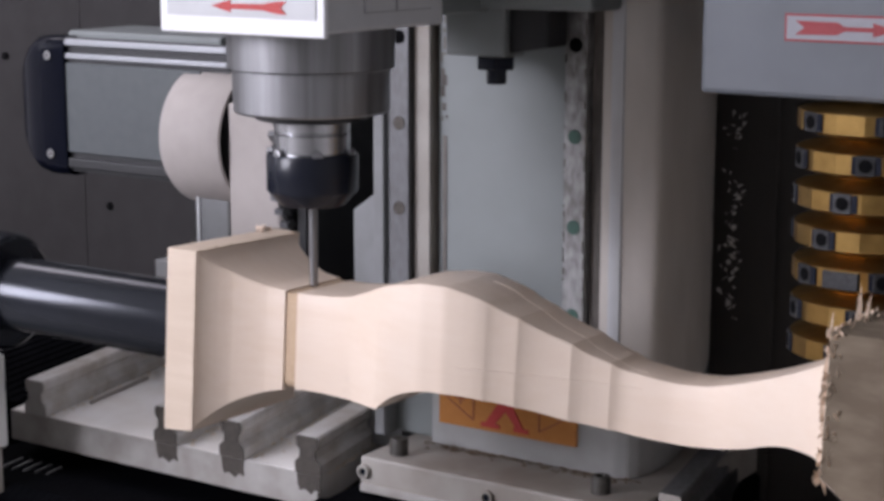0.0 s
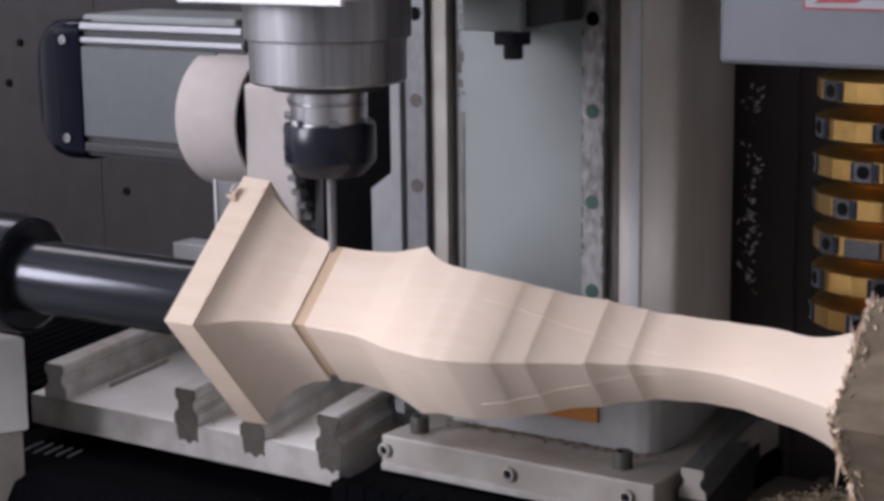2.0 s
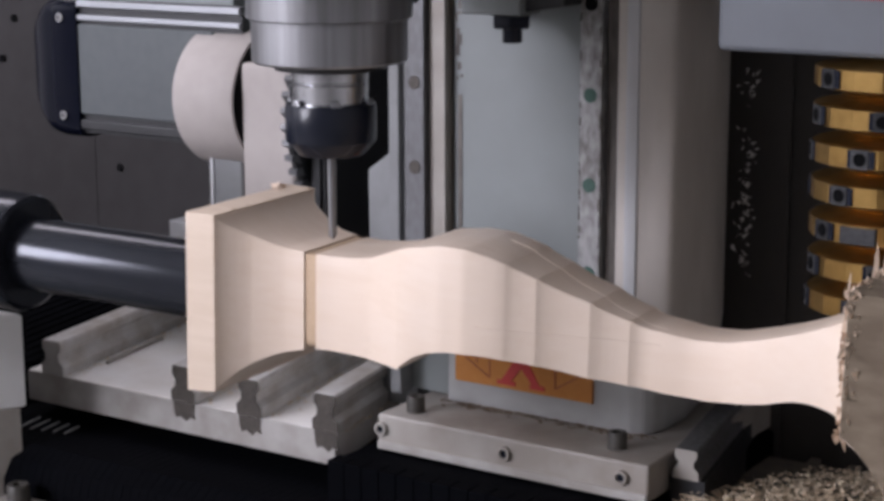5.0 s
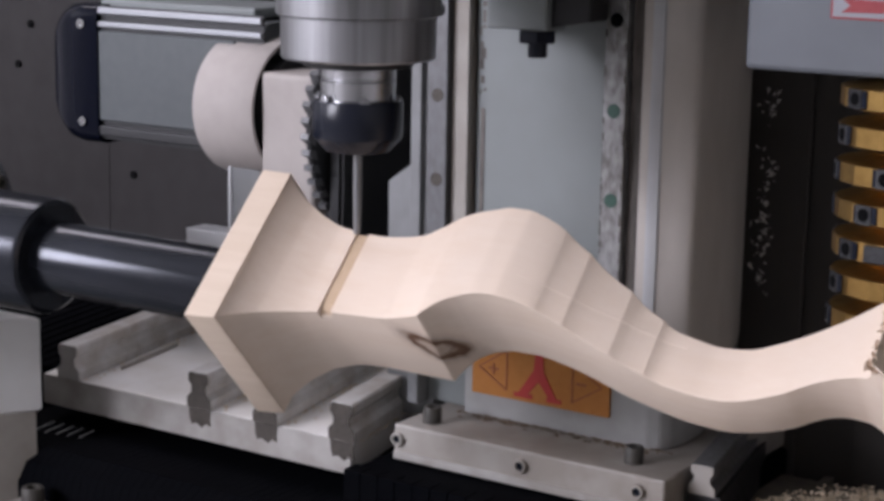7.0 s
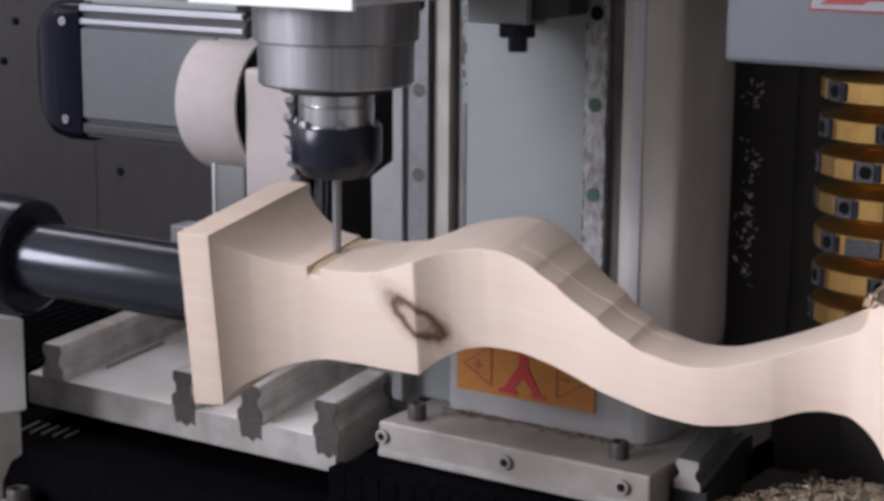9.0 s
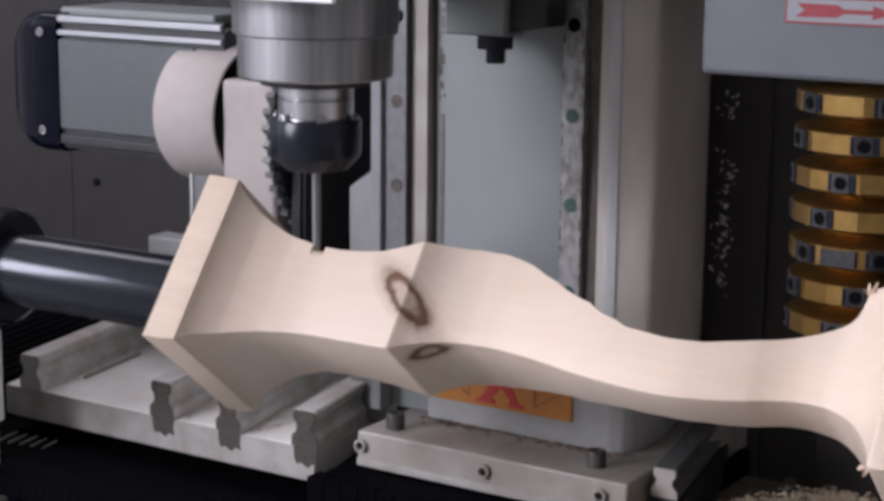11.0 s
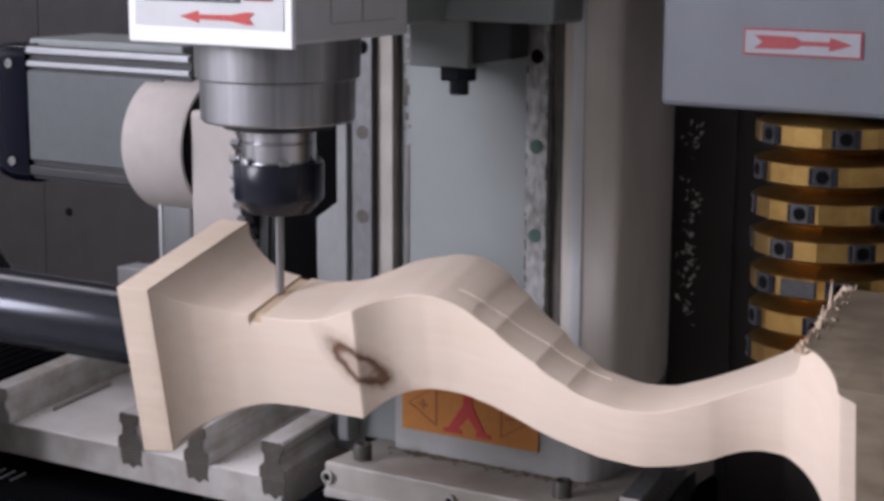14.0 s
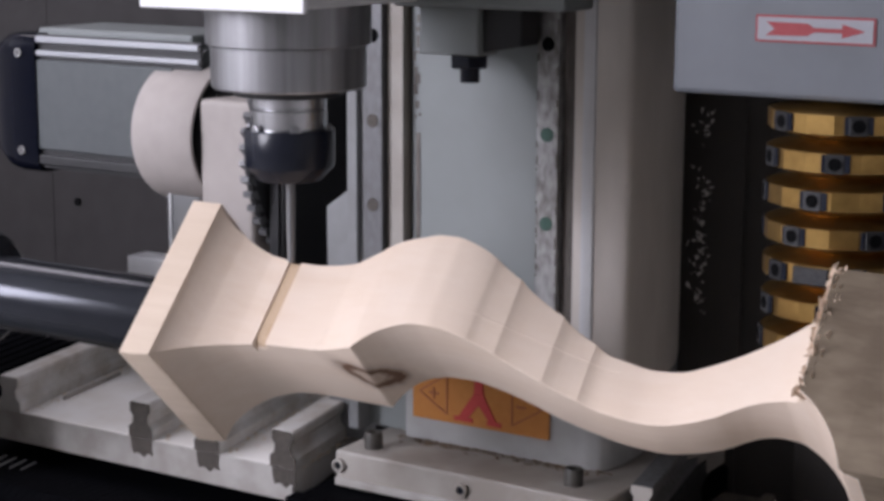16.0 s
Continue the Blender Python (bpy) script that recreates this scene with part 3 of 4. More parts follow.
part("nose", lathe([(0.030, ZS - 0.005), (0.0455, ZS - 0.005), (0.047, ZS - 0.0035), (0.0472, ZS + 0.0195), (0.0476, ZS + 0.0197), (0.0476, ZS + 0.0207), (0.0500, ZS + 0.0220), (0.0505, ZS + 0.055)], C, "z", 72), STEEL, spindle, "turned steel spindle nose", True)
part("seal", lathe([(0.029, ZS - 0.0100), (0.0335, ZS - 0.0090), (0.034, ZS - 0.003)], C, "z", 48), BLACKM, spindle, "", True)
part("collet_shank", lathe([(0.0228, ZS - 0.032), (0.0230, ZS - 0.018), (0.0223, ZS - 0.0172), (0.0223, ZS - 0.0165), (0.0230, ZS - 0.0158), (0.0230, ZS - 0.004)], C, "z", 48), SHANKM, spindle, "bright steel shank", True)
nut = part("collet_nut", lathe([(0.0165, ZS - 0.0615), (0.0195, ZS - 0.0611), (0.0270, ZS - 0.0530), (0.0277, ZS - 0.0518), (0.0278, ZS - 0.031), (0.0268, ZS - 0.0295), (0.024, ZS - 0.029)], C, "z", 48), BLACKST, spindle, "black collet nut", True)
for j in range(6):
    a = radians(60 * j + 15)
    b = lathe([(0.0034, -0.001), (0.0034, 0.0008), (0.0024, 0.0011)], (0, 0, 0), "x", 16)
    bmesh.ops.transform(b, matrix=Matrix.Translation((SX, AY, ZS - 0.0295)) @ Matrix.Rotation(a, 4, "Z") @ Matrix.Translation((0.0258, 0, 0)), verts=b.verts)
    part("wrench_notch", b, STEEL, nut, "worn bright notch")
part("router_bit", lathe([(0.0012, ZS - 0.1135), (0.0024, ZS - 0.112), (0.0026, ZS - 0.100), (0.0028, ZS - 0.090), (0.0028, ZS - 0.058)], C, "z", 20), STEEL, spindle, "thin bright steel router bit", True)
part("housing", box(-0.141, -0.030, -0.234, -0.110, ZS + 0.046, ZS + 0.40, 0.002), PAINT_WHITE, spindle, "pale grey spindle housing")
part("arrow_plate", box(-0.142, -0.0225, -0.2385, -0.2345, ZS + 0.0445, ZS + 0.16, 0.001), WHITE, spindle, "white plate with a red arrow")
part("plate_field", box(-0.136, -0.028, -0.2392, -0.2384, ZS + 0.0545, ZS + 0.15), PAINT_WHITE, spindle, "pale grey printed field")
az = ZS + 0.0605
block = part("printed_block", box(-0.128, -0.0575, -0.2396, -0.2391, ZS + 0.0690, ZS + 0.145), BLACKM, spindle, "dark printed block with pale unreadable lines")
random.seed(12)
for i in range(6):
    x = -0.127
    while x < -0.064:
        w = random.uniform(0.003, 0.011)
        part("print_bar", box(x, min(x + w, -0.0585), -0.2400, -0.2395, ZS + 0.0705 + i * 0.0050, ZS + 0.0730 + i * 0.0050), GREY, block)
        x += w + random.uniform(0.001, 0.004)
part("red_label", box(-0.0555, -0.0350, -0.2397, -0.2390, ZS + 0.0705, ZS + 0.0765), REDD, spindle, "faded red label")
part("arrow", prism([(-0.102, az), (-0.088, az + 0.0035), (-0.088, az + 0.0014), (-0.065, az + 0.0017), (-0.054, az + 0.0035), (-0.048, az + 0.0035), (-0.052, az), (-0.048, az - 0.0035), (-0.054, az - 0.0035), (-0.065, az - 0.0017), (-0.088, az - 0.0014), (-0.088, az - 0.0035)], "y", -0.2397, -0.2390), RED, spindle, "red arrow")
for y0, y1 in ((-0.192, -0.162), (-0.160, -0.125)):
    part("side_label", box(-0.0302, -0.0292, y0, y1, ZS + 0.056, ZS + 0.12), GREY, spindle, "grey printed label")
    part("label_face", box(-0.0297, -0.0288, y0 + 0.0007, y1 - 0.0007, ZS + 0.0567, ZS + 0.1193), PAINT_WHITE, spindle)
part("carriage_arm", box(-0.125, -0.045, -0.1095, -0.012, ZS + 0.05, ZS + 0.40, 0.002), PAINT, spindle)

# ---- headstock shaft (turns with the work piece) ----
shaft = thing("drive_shaft", (-0.4, AY, AZ), "oiled black drive shaft with a thick collar", "drive shaft")
part("spindle_bar", lathe([(0.0250, -0.356), (0.0250, -0.150), (0.0240, -0.1485)], (0, AY, AZ), "x", 56), SHAFT, shaft, "", True)
part("collar", lathe([(0.0405, -0.60), (0.0405, -0.336), (0.0393, -0.3330), (0.0365, -0.3315), (0.033, -0.3320), (0.027, -0.3330)], (0, AY, AZ), "x", 56), SHAFT, shaft, "", True)
part("flange", lathe([(0.078, -0.465), (0.080, -0.463), (0.080, -0.442), (0.078, -0.439), (0.068, -0.434), (0.05, -0.432)], (0, AY + 0.0, AZ + 0.0), "x", 56), SHAFT, shaft, "", True)
for j in range(6):
    a = radians(60 * j + 20)
    socket_screw(shaft, -0.4335, AY + 0.060 * math.cos(a), AZ + 0.060 * math.sin(a), 0.006, 0.008, "x")
headstock = thing("headstock", (-0.5, -0.1, 0.88), "pale grey headstock pedestal beside the bellows", "headstock")
part("pedestal", prism([(-0.437, -0.10), (-0.500, -0.200), (-0.565, -0.30), (-0.75, -0.30), (-0.75, -0.10)], "z", 1.0, 1.074, bevel=0.0015), PEDM, headstock)
part("footing", prism([(-0.440, -0.105), (-0.500, -0.197), (-0.565, -0.298), (-0.75, -0.298), (-0.75, -0.105)], "z", 0.8805, 0.9998), SLABM, headstock, "dusty brownish footing")
part("case", box(-0.75, -0.50, -0.26, -0.09, 1.0745, 1.215, 0.004), PAINT, headstock)

# ---- saw motor behind ----
MY, MZ = 0.1825, 1.2335
motor = thing("saw_motor", (-0.54, MY, MZ - 0.06), "grey finned electric motor with black end cap", "electric motor")


def squircle(h, r, n=5):
    pts = []
    for cx, cz, a0 in ((h - r, h - r, 0), (-h + r, h - r, 90), (-h + r, -h + r, 180), (h - r, -h + r, 270)):
        for i in range(n + 1):
            a = radians(a0 + 90 * i / n)
            pts.append((cx + r * math.cos(a), cz + r * math.sin(a)))
    return pts


cap = bmesh.new()
cap_rings = []
for cx, h, r in ((-0.588, 0.0625, 0.012), (-0.612, 0.0630, 0.013), (-0.628, 0.0612, 0.015), (-0.643, 0.0560, 0.019), (-0.656, 0.0480, 0.021), (-0.667, 0.0372, 0.019), (-0.675, 0.0260, 0.014), (-0.679, 0.0140, 0.008)):
    cap_rings.append([cap.verts.new((cx, MY + p, MZ + q)) for p, q in squircle(h, r, 7)])
for r0, r1 in zip(cap_rings, cap_rings[1:]):
    for i in range(len(r0)):
        cap.faces.new((r0[i], r0[(i + 1) % len(r0)], r1[(i + 1) % len(r0)], r1[i]))
cap.faces.new(cap_rings[0][::-1])
cap.faces.new(cap_rings[-1])
part("end_cap", cap, CAPM, motor, "glossy black end cap", True)
part("shell", prism([(MY + p, MZ + q) for p, q in squircle(0.056, 0.008)], "x", -0.590, -0.40), ALU, motor, "")
part("slot_band", box(-0.589, -0.40, MY - 0.0572, MY - 0.0560, MZ - 0.058, MZ + 0.062, 0.0005), BLACKM, motor)
for q, h, m in ((0.0575, 0.0030, ALUB), (0.0455, 0.0026, ALUB), (-0.0500, 0.0045, BLACKM)):
    part("fin", box(-0.588, -0.40, MY - 0.0615, MY - 0.0560, MZ + q - h, MZ + q + h, 0.0012), m, motor, "bright aluminium fin")
part("name_field", box(-0.588, -0.43, MY - 0.0608, MY - 0.0560, MZ - 0.0405, MZ + 0.0395, 0.001), ALU, motor)
for q in (-0.043, 0.045):
    socket_screw(motor, -0.606, MY - 0.0625, MZ + q, 0.0042, 0.003, "y", -1, "cap_screw", BRIGHT)
part("junction_lid", box(-0.60, -0.42, MY - 0.045, MY + 0.04, MZ + 0.0575, MZ + 0.067, 0.003), PAINT, motor)
guard = thing("blade_guard", (-0.45, MY - 0.02, MZ), "cream round dust guard on the saw motor", "saw guard")
part("ring", lathe([(0.053, -0.451), (0.0585, -0.4505), (0.0600, -0.448), (0.0600, -0.3865), (0.0592, -0.3850), (0.0565, -0.3852), (0.0555, -0.41), (0.02, -0.412)], (0, 0.15, 1.2175), "x", 64), GUARD, guard, "", True)
part("hub", lathe([(0.046, -0.411), (0.046, -0.380), (0.02, -0.379)], (0, 0.15, 1.2175), "x", 48), BLACKM, guard, "", True)
arm = thing("saw_bracket", (-0.37, 0.14, 1.02), "pale grey saw bracket on a post", "machine bracket")
part("block", box(-0.383, -0.328, 0.10, 0.155, 1.03, 1.252, 0.004, 3), GUARD, arm)
part("post", box(-0.433, -0.400, 0.12, 0.15, 1.0095, 1.17, 0.002), STRIPM, arm)
part("post_edge", box(-0.4345, -0.4315, 0.1185, 0.1215, 1.0095, 1.169), PAINT_WHITE, arm, "bright folded edge")
part("shelf", box(-0.462, -0.395, 0.095, 0.1195, 1.098, 1.113, 0.001), PAINT_WHITE, arm)
SY, SZ, SR = 0.176, 1.209, 0.094
saw = part("saw_blade", lathe([(SR - 0.001, -0.3225), (SR, -0.320), (SR - 0.001, -0.3175), (0.05, -0.3165), (0.049, -0.309), (0.014, -0.308), (0.0135, -0.300)], (0, SY, SZ), "x", 72), BLACKM, motor, "dark circular saw blade", True)
for j in range(46):
    a = 2 * math.pi * j / 46
    b = prism([(-0.0060, -0.006), (0.0015, 0.0045), (0.0058, 0.0030), (0.003, -0.005)], "x", -0.3250, -0.3170)
    bmesh.ops.transform(b, matrix=Matrix.Translation((0, SY, SZ)) @ Matrix.Rotation(a, 4, "X") @ Matrix.Translation((0, 0, SR - 0.001)), verts=b.verts)
    part("tooth", b, RAILS, saw)
hood = thing("motor_bracket", (-0.3, 0.18, 1.0), "black cast bracket below the round blade", "machine bracket")
part("arm_casting", prism([(0.125, 1.20), (0.215, 1.20), (0.20, 1.15), (0.20, 1.0095), (0.12, 1.0095)], "x", -0.345, -0.325, bevel=0.004), BLACKM, hood)
part("front_casting", prism([(0.100, 1.0096), (0.196, 1.0096), (0.204, 1.15), (0.226, 1.20), (0.222, 1.245), (0.190, 1.272), (0.130, 1.272), (0.104, 1.22)], "x", -0.3155, -0.3015, bevel=0.003), BLACKM, hood, "black cast body before the blade")
gplate = thing("cover_plate", (-0.2, 0.04, 1.03), "grey folded cover plate beside the column", "cover plate")
part("sheet", prism([(-0.209, 1.0095), (-0.210, 1.187), (-0.186, 1.204), (-0.171, 1.204), (-0.171, 1.0095)], "y", 0.04, 0.045), STRIPM, gplate)
part("folded_lip", box(-0.171, -0.1665, 0.040, 0.075, 1.0095, 1.204), STRIPM, gplate)

# ---- work piece (turns) ----
# half widths along the leg: the convex faces (knee side) and the concave ones (back of the knee)
def cove(x1, top, low):
    """The hollow between the square block and the neck, part of a flattened arc."""
    x0 = -0.1368
    row = []
    for x in (x0, -0.1366, -0.1360, -0.1348, -0.1330, -0.1305, -0.1275, -0.1240, -0.1200, -0.1155, -0.1105, -0.1050, -0.0990):
        u = (x1 - x) / (x1 - x0)
        row.append((x, low + (top - low) * (1 - (1 - u ** 1.5) ** (1 / 1.5))))
    return row


OUTER = [(-0.1578, 0.0537)] + cove(-0.0915, 0.0537, 0.0321) + [(-0.085, 0.0319), (-0.07, 0.0314), (-0.055, 0.0324), (-0.04, 0.0345), (-0.03, 0.038), (-0.02, 0.042), (-0.0144, 0.0444), (-0.004, 0.0476), (0.008, 0.0499), (0.02, 0.0518), (0.03, 0.0518), (0.04, 0.0501), (0.05, 0.0472), (0.06, 0.0428), (0.08, 0.033), (0.095, 0.026), (0.11, 0.0188), (0.13, 0.0108), (0.14, 0.009), (0.155, 0.0075), (0.17, 0.0084), (0.185, 0.0121), (0.2, 0.0169), (0.22, 0.0247), (0.24, 0.034), (0.246, 0.0376), (0.2495, 0.0425), (0.2522, 0.0525), (0.2532, 0.0572), (0.305, 0.0575)]
INNER = [(-0.1578, 0.059)] + cove(-0.080, 0.0569, 0.0282) + [(-0.075, 0.0275), (-0.055, 0.027), (-0.035, 0.0272), (-0.0144, 0.0272), (-0.0112, 0.0245), (-0.004, 0.019), (0.004, 0.0146), (0.015, 0.0111), (0.027, 0.0094), (0.04, 0.0093), (0.06, 0.0115), (0.08, 0.0153), (0.1, 0.0199), (0.12, 0.0232), (0.14, 0.0258), (0.16, 0.0266), (0.18, 0.0244), (0.2, 0.0198), (0.21, 0.0161), (0.22, 0.0133), (0.23, 0.0121), (0.24, 0.0125), (0.25, 0.0158), (0.26, 0.0218), (0.268, 0.0298), (0.275, 0.0392), (0.28, 0.049), (0.2835, 0.0568), (0.285, 0.0571), (0.305, 0.056)]


def half_width(knots, x):
    """A smooth curve without overshoot through the turning points of the leg's outline."""
    kx, ky = [k[0] for k in knots], [k[1] for k in knots]
    n = len(kx)
    s = [(ky[i + 1] - ky[i]) / (kx[i + 1] - kx[i]) for i in range(n - 1)]
    m = [s[0]] + [0 if s[i - 1] * s[i] <= 0 else 2 * s[i - 1] * s[i] / (s[i - 1] + s[i]) for i in range(1, n - 1)] + [s[-1]]
    i = max(0, min(n - 2, int(np.searchsorted(kx, x, side="right")) - 1))
    h = kx[i + 1] - kx[i]
    t = (x - kx[i]) / h
    return (1 + 2 * t) * (1 - t) ** 2 * ky[i] + t * (1 - t) ** 2 * h * m[i] + t * t * (3 - 2 * t) * ky[i + 1] + t * t * (t - 1) * h * m[i + 1]


SCALLOPS = (0.0560, 0.0715, 0.0984, 0.1190, 0.1370)   # ends of the shallow cuts that the tool left
GROOVE = (-0.0868, -0.0788, 0.0012)


def section(b, x, f, bk, tp, bt, rc, ro=None):
    """One square ring across the work piece with eased corners."""
    ring = []
    ro, rk = ro or rc, rc
    for cy, cz, a0, rc in ((bk - rk, tp - rk, 0, rk), (f + rk, tp - rk, 90, rk), (f + ro, bt + ro, 180, ro), (bk - rk, bt + rk, 270, rk)):
        for i in range(4):
            a = radians(a0 + 30 * i)
            ring.append(b.verts.new((x, AY + cy + rc * math.cos(a), AZ + cz + rc * math.sin(a))))
    return ring


def scallop(x):
    """How deep the tool's shallow cuts go at x."""
    for s0, s1 in zip(SCALLOPS, SCALLOPS[1:]):
        if s0 < x < s1:
            w = (x - s0) / (s1 - s0)
            return (0.0006 if s0 < 0.06 else 0.0011) * (w * (1 - w) * 4) ** 0.8 * (1.3 - 0.6 * w) * ((1 - w) if s0 > 0.11 else 1)
    return 0.0


def ridge_mesh(top):
    """The faint raised line where two tool passes met, along the middle of an outer face."""
    b = bmesh.new()
    rings = []
    for i in range(61):
        x = 0.040 + 0.0016 * i
        r, off = half_width(OUTER, x) - scallop(x), 0.0075 - 0.06 * (x - 0.04)
        wide, high = 0.0009, 0.00035
        pts = [(r - 0.0004, off - wide), (r + high, off), (r - 0.0004, off + wide)]
        rings.append([b.verts.new((x, AY - v, AZ + u) if top else (x, AY - u, AZ + v)) for u, v in pts])
    for r0, r1 in zip(rings, rings[1:]):
        for i in range(3):
            b.faces.new((r0[i], r0[(i + 1) % 3], r1[(i + 1) % 3], r1[i]))
    b.faces.new(rings[0][::-1])
    b.faces.new(rings[-1])
    return b


def leg_mesh():
    stations = []
    xs = sorted(set([k[0] for k in OUTER] + [k[0] for k in INNER]))
    fine = sorted(set([round(-0.1578 + 0.002 * i, 4) for i in range(233)] + [0.247, 0.2485, 0.2505, 0.2515] + xs + list(SCALLOPS) + [GROOVE[0] - 0.0003, GROOVE[0], GROOVE[1], GROOVE[1] + 0.0003]))
    fine = [x for x in fine if xs[0] <= x <= xs[-1]]
    for x in fine:
        po, pi = half_width(OUTER, x), half_width(INNER, x)
        cut = GROOVE[2] if GROOVE[0] <= x <= GROOVE[1] else 0.0
        cut += scallop(x)
        u = min(1.0, max(0.0, (x - 0.2532) / 0.0518))
        cut += 0.020 * (1 - math.sqrt(1 - u * u))
        stations.append((x, po - cut, pi))
    b = bmesh.new()
    rings = []
    for x, po, pi in stations:
        # front = -y (out), top = +z (out), bottom = -z (in), back = +y (in)
        w = 0.0012 * min(1.0, max(0.0, (-0.120 - x) / 0.012))      # shifts the top block's sides to fit the camera's view
        f, bk, tp, bt = -po - w, pi - w, po - w, -pi - w
        ring = section(b, x, f, bk, tp, bt, 0.0007, 0.0070 if GROOVE[0] <= x <= GROOVE[1] else None)
        rings.append(ring)
    n = len(rings[0])
    for r0, r1 in zip(rings, rings[1:]):
        for i in range(n):
            b.faces.new((r0[i], r0[(i + 1) % n], r1[(i + 1) % n], r1[i]))
    b.faces.new(rings[0][::-1])
    return b, rings[-1]


leg = thing("cabriole_leg", (0, AY, AZ), "pale beech cabriole furniture leg being carved on the lathe", "furniture leg")
lb, last = leg_mesh()
lb.faces.new(last)
body = part("body", lb, WOOD, leg, "pale beech with a dark knot", True)
body.data.materials.append(SAWNW)
body.data.materials.append(ROUTED)
for f in body.data.polygons:
    cut = GROOVE[0] < f.center.x < GROOVE[1] and (f.center.y < -0.027 or f.center.z > 0.027)
    f.material_index = 1 if f.center.x < -0.1365 else 2 if cut else 0
for top in (True, False):
    part("tool_ridge", ridge_mesh(top), WOOD, leg, "faint raised line between two tool passes")
# the uncut rest of the blank, rough-sawn and grey
sb = bmesh.new()
rings = []
for x in (0.2536, 0.2570, 0.2600, 0.2640, 0.2680, 0.2720, 0.2750, 0.2780, 0.2805, 0.2825, 0.2845, 0.3068, 0.36, 0.50):
    pi = half_width(INNER, x) - 0.0006 if x < 0.285 else 0.0577
    rings.append(section(sb, x, -0.0578, pi, 0.0578, -pi, 0.0009))
for r0, r1 in zip(rings, rings[1:]):
    for i in range(len(r0)):
        sb.faces.new((r0[i], r0[(i + 1) % len(r0)], r1[(i + 1) % len(r0)], r1[i]))
sb.faces.new(rings[0][::-1])
sb.faces.new(rings[-1])
part("uncut_blank", sb, ROUGHW, leg, "rough-sawn greyish uncut end of the blank", True)
random.seed(4)
fb = bmesh.new()
for i in range(330):
    t = random.uniform(-0.019, 0.0575)
    if i % 2:
        p, out, tang = Vector((0.2522, AY - 0.0568, AZ + t)), Vector((0, -1, 0)), Vector((0, 0, 1))
    else:
        p, out, tang = Vector((0.2522, AY - t, AZ + 0.0568)), Vector((0, 0, 1)), Vector((0, 1, 0))
    p.x += random.uniform(-0.0016, 0.006)
    far = random.random() < 0.035
    reach = random.uniform(0.008, 0.019) if far else random.uniform(-0.0022, 0.0028)
    d = Vector((random.uniform(-0.002, 0.004), 0, 0)) + out * reach + tang * random.uniform(-0.005, 0.005)
    w = (tang + Vector((random.uniform(-1, 1), 0, 0))).normalized() * (random.uniform(0.0005, 0.0009) if far else random.uniform(0.0008, 0.0033))
    q = [fb.verts.new(v) for v in (p - w - out * 0.0022, p + w - out * 0.0022, p + d + w * 0.5, p + d - w * 0.5, p - out * 0.003 + Vector((0.002, 0, 0)))]
    for quad in ((0, 1, 2, 3), (0, 1, 4), (1, 2, 4), (2, 3, 4), (0, 3, 4)):
        fb.faces.new([q[j] for j in quad])
part("torn_fibre", fb, FIBRE, leg, "torn wood fibres round the cut end")
# nicks along the block's arrises
nb = bmesh.new()
for i in range(46):
    e = random.choice((-0.0545, 0.0530))
    g = random.uniform(-0.054, 0.054)
    p = Vector((-0.1578 if i % 3 else -0.137, AY + (e if i % 2 else g), AZ + (g if i % 2 else e)))
    if i % 2 == 0 and e < 0:
        p.z = AZ - 0.0590
    r = random.uniform(0.0005, 0.0016)
    q = [nb.verts.new(p + Vector((random.uniform(-0.4, 1), random.uniform(-1, 1), random.uniform(-1, 1))) * r) for _ in range(4)]
    for tri in ((0, 1, 2), (0, 1, 3), (1, 2, 3), (0, 2, 3)):
        nb.faces.new([q[j] for j in tri])
part("nick", nb, FIBRE, leg, "small torn nicks along the edges")
# a splinter left on the top block's corner
sb = bmesh.new()
for i in range(14):
    p = Vector((-0.1565 + random.uniform(-0.003, 0.003), AY + 0.042 + random.uniform(-0.004, 0.004), AZ + 0.0528))
    q = [sb.verts.new(p + Vector((random.uniform(-1, 1), random.uniform(-1, 1), random.uniform(-0.3, 1.2))) * 0.0030) for _ in range(4)]
    for tri in ((0, 1, 2), (0, 1, 3), (1, 2, 3), (0, 2, 3)):
        sb.faces.new([q[j] for j in tri])
part("splinter", sb, WOOD, leg, "small curled splinter")

# chips beside the column, below the cutter
random.seed(9)
tray = thing("chip_tray", (0.3, 0.05, 0.88), "black ribbed chip tray below the cutter", "chip tray")
part("sheet", box(0.060, 0.75, -0.20, 0.146, 0.8805, 0.985, 0.002), TRAYM, tray)
for i in range(9):
    part("rib", box(0.130 + i * 0.03, 0.138 + i * 0.03, -0.10, 0.145, 0.985, 0.990, 0.001, shear=SH * 0.5), TRAYM, tray)
short = thing("guide_rail", (0.0855, -0.02, 0.985), "shade-toned steel guide rail end beside the column foot", "guide rail", "guide rails")
part("base", box(0.073, 0.098, -0.018, 0.14, 0.9855, 1.0165, shear=SH), BLACKM, short)
part("bar", prism([(0.0855 + px * 0.82, 1.0167 + pz * 0.72) for px, pz in RAILP], "y", -0.02, 0.14, shear=SH), RAILS, short)
part("end_face", prism([(0.0855 + px * 0.79, 1.0170 + pz * 0.70) for px, pz in RAILP], "y", -0.0207, -0.0198), SLABM, short, "dusty end face")
cb = bmesh.new()
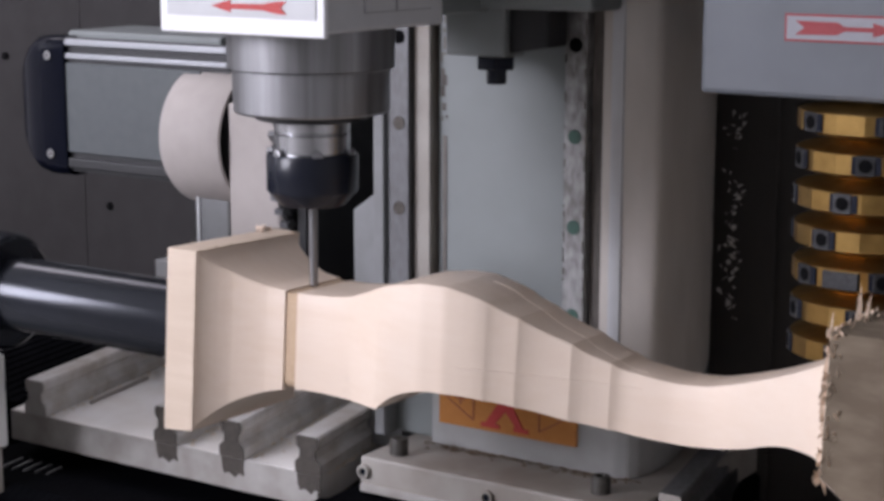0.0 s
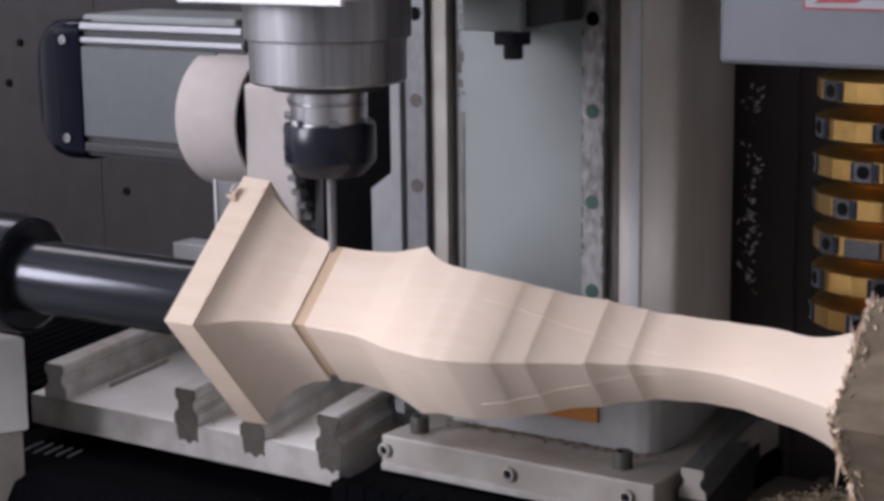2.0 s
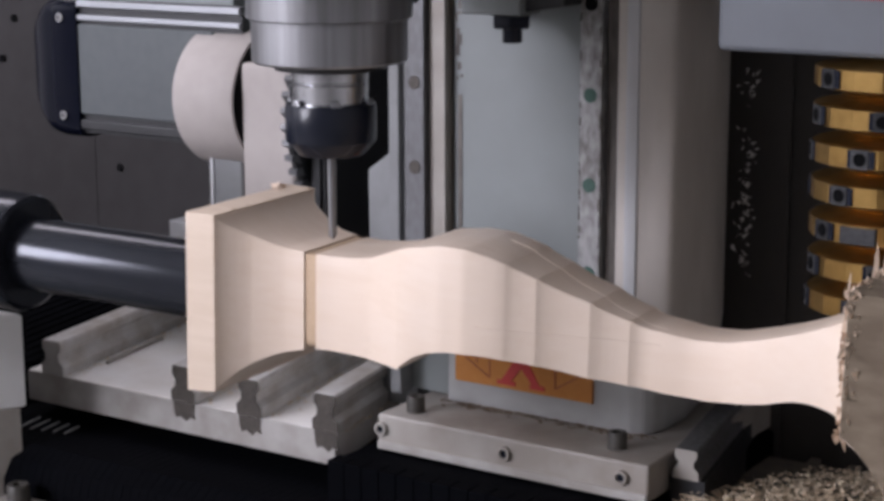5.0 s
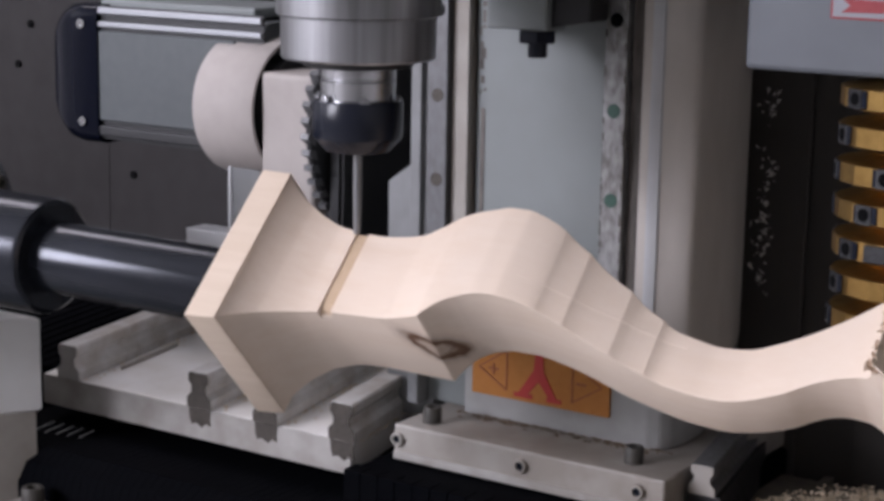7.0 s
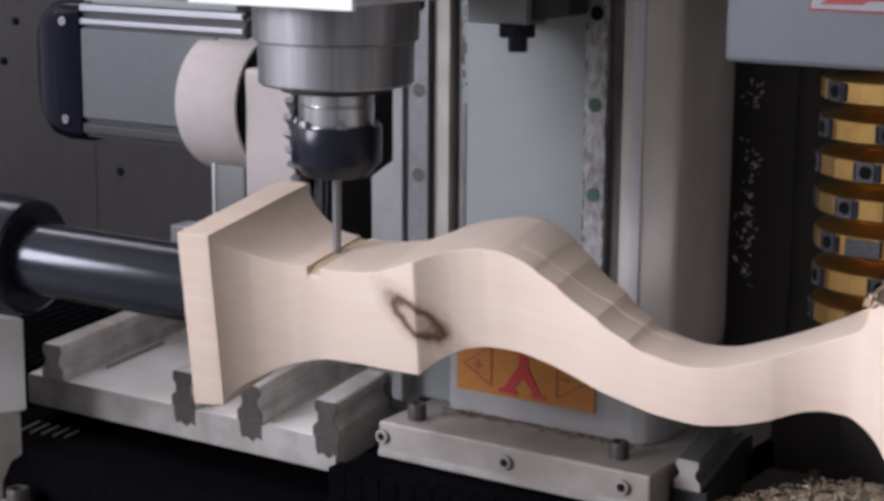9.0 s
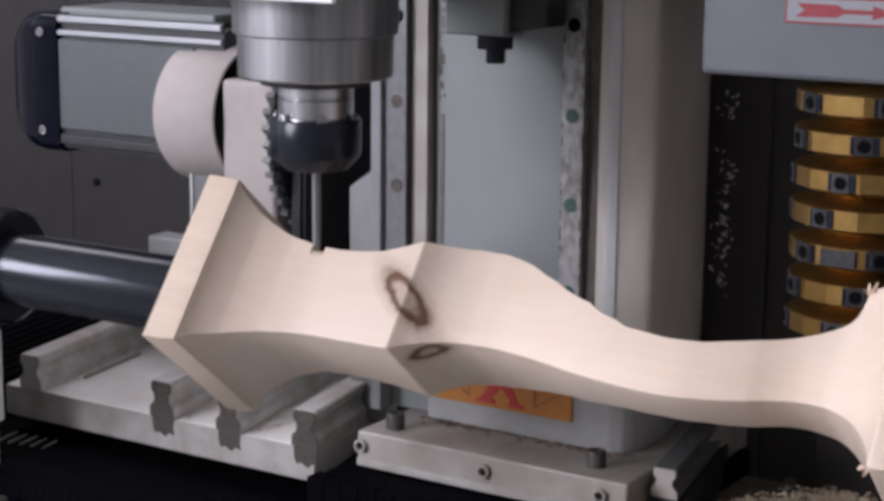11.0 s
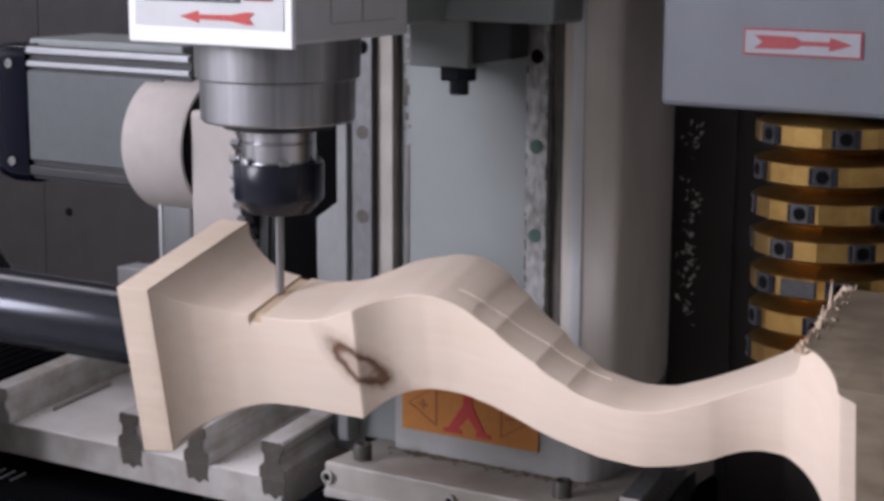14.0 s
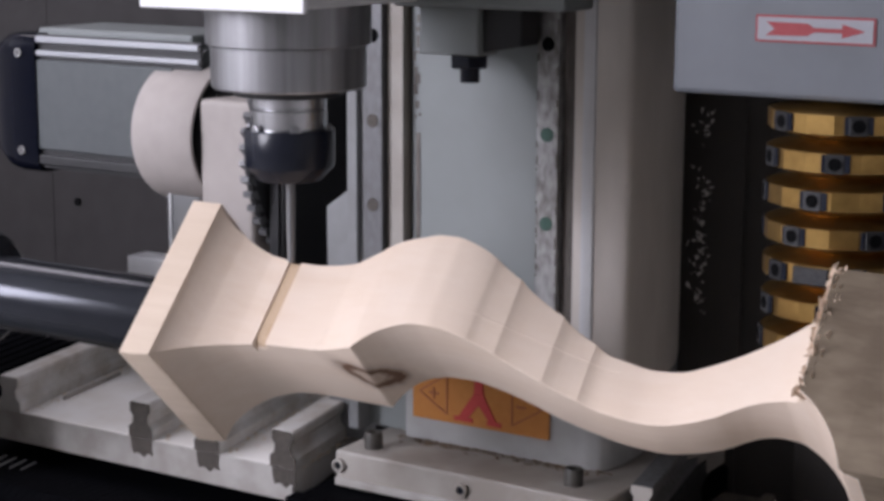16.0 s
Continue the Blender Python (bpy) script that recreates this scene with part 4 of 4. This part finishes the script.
for i in range(15000):
    px, py = random.uniform(0.085, 0.34), random.uniform(-0.06, 0.14)
    edge = min(0.125, 0.035 + 1.45 * (px - 0.097)) + 0.010 * math.sin(px * 60) + random.gauss(0, 0.006)
    if py > edge:
        continue
    p = Vector((px, py, 0.986 + random.random() ** 0.5 * min(0.024, 0.004 + 0.5 * (edge - py))))
    s = random.uniform(0.0008, 0.0030)
    q = [cb.verts.new(p + Vector((random.uniform(-s, s), random.uniform(-s, s), random.uniform(-s, s) * 0.5))) for _ in range(4)]
    for tri in ((0, 1, 2), (0, 1, 3), (1, 2, 3), (0, 2, 3)):
        cb.faces.new([q[j] for j in tri])
solid("wood_chips", cb, CHIP, "heap of loose curled wood chips in the tray", "wood chips", kind="stuff")

random.seed(17)
sweep = bmesh.new()
for i in range(420):
    rx, spread = random.choice(((-0.463, 1), (-0.324, 1), (-0.259, 1), (-0.188, 0.6)))
    py = random.uniform(-0.04, 0.16)
    px = rx + SH * (py + 0.047) + 0.0125 + abs(random.gauss(0, 0.006)) * spread
    r = random.uniform(0.0005, 0.0018)
    q = [sweep.verts.new((px + random.uniform(-r, r), py + random.uniform(-r, r) * 2, 1.0091 + h)) for h in (0, 0.0001, 0.0003, random.uniform(0.0004, 0.0012))]
    for tri in ((0, 1, 2), (0, 1, 3), (1, 2, 3), (0, 2, 3)):
        sweep.faces.new([q[j] for j in tri])
solid("sawdust", sweep, CHIP, "fine sawdust along the guide rails on the plate", "sawdust", kind="stuff")
# thin grey strip along the plate beside a rail
stick = prism([(-0.0013, 0), (0.0013, 0), (0.0008, 0.0024), (-0.0008, 0.0026)], "y", 0, 0.085, shear=-0.19)
bmesh.ops.translate(stick, vec=(-0.449, 0.0, 1.0092), verts=stick.verts)
solid("plate_strip", stick, SLABM, "long thin grey strip lying on the plate", "wood splinter", at=(-0.449, 0.0, 1.0092))

lug = thing("bed_lug", (-0.38, -0.16, 0.88), "pale grey bed lug held by a black bolt", "machine lug")
part("block", box(-0.436, -0.30, -0.19, -0.122, 0.8805, 0.938, 0.002), SLABM, lug)
socket_screw(lug, -0.414, -0.135, 0.938, 0.0088, 0.014)


def motions():
    turn = [(0, 2.7), (0.5, -8.9), (1.0, -21.9), (1.5, -33.4), (2.0, -42.7), (2.5, -46.0), (3.0, -41.9), (3.5, -31.8), (3.7, -27.8), (5.8, 19.6), (6.0, 24.6), (6.5, 34.7), (7.0, 45.8), (7.5, 55.2), (8.0, 65.0), (8.5, 73.2), (9.0, 81.5), (9.2, 84.5), (10.2, 107.8), (11.0, 127.7), (11.3, 131.6), (11.5, 129.6), (12.0, 118.5), (12.5, 107.4), (13.0, 95.3), (13.5, 85.2), (14.0, 76.7), (14.5, 69.1), (15.0, 58.5), (15.5, 49.9), (16.0, 43.4)]
    axis = pose(0, AY + TILT[0], AZ + TILT[1], 0, TILT[2], TILT[3])
    walk(leg, [(t, axis @ pose(0, 0, 0, -a)) for t, a in turn])
    walk(shaft, [(t, axis @ pose(-0.4, 0, -0.005, -a)) for t, a in turn])
    lift = [(0, 1.2918), (0.5, 1.2908), (1.0, 1.2918), (1.5, 1.2958), (3.5, 1.2958), (5.8, 1.3018), (6.5, 1.3068), (7.0, 1.3058), (8.0, 1.2968), (9.0, 1.2888), (11.5, 1.3008), (12.5, 1.2908), (13.0, 1.2888), (14.5, 1.2968), (16.0, 1.3058)]
    walk(spindle, [(t, pose(SX, AY, z)) for t, z in lift])


motions()
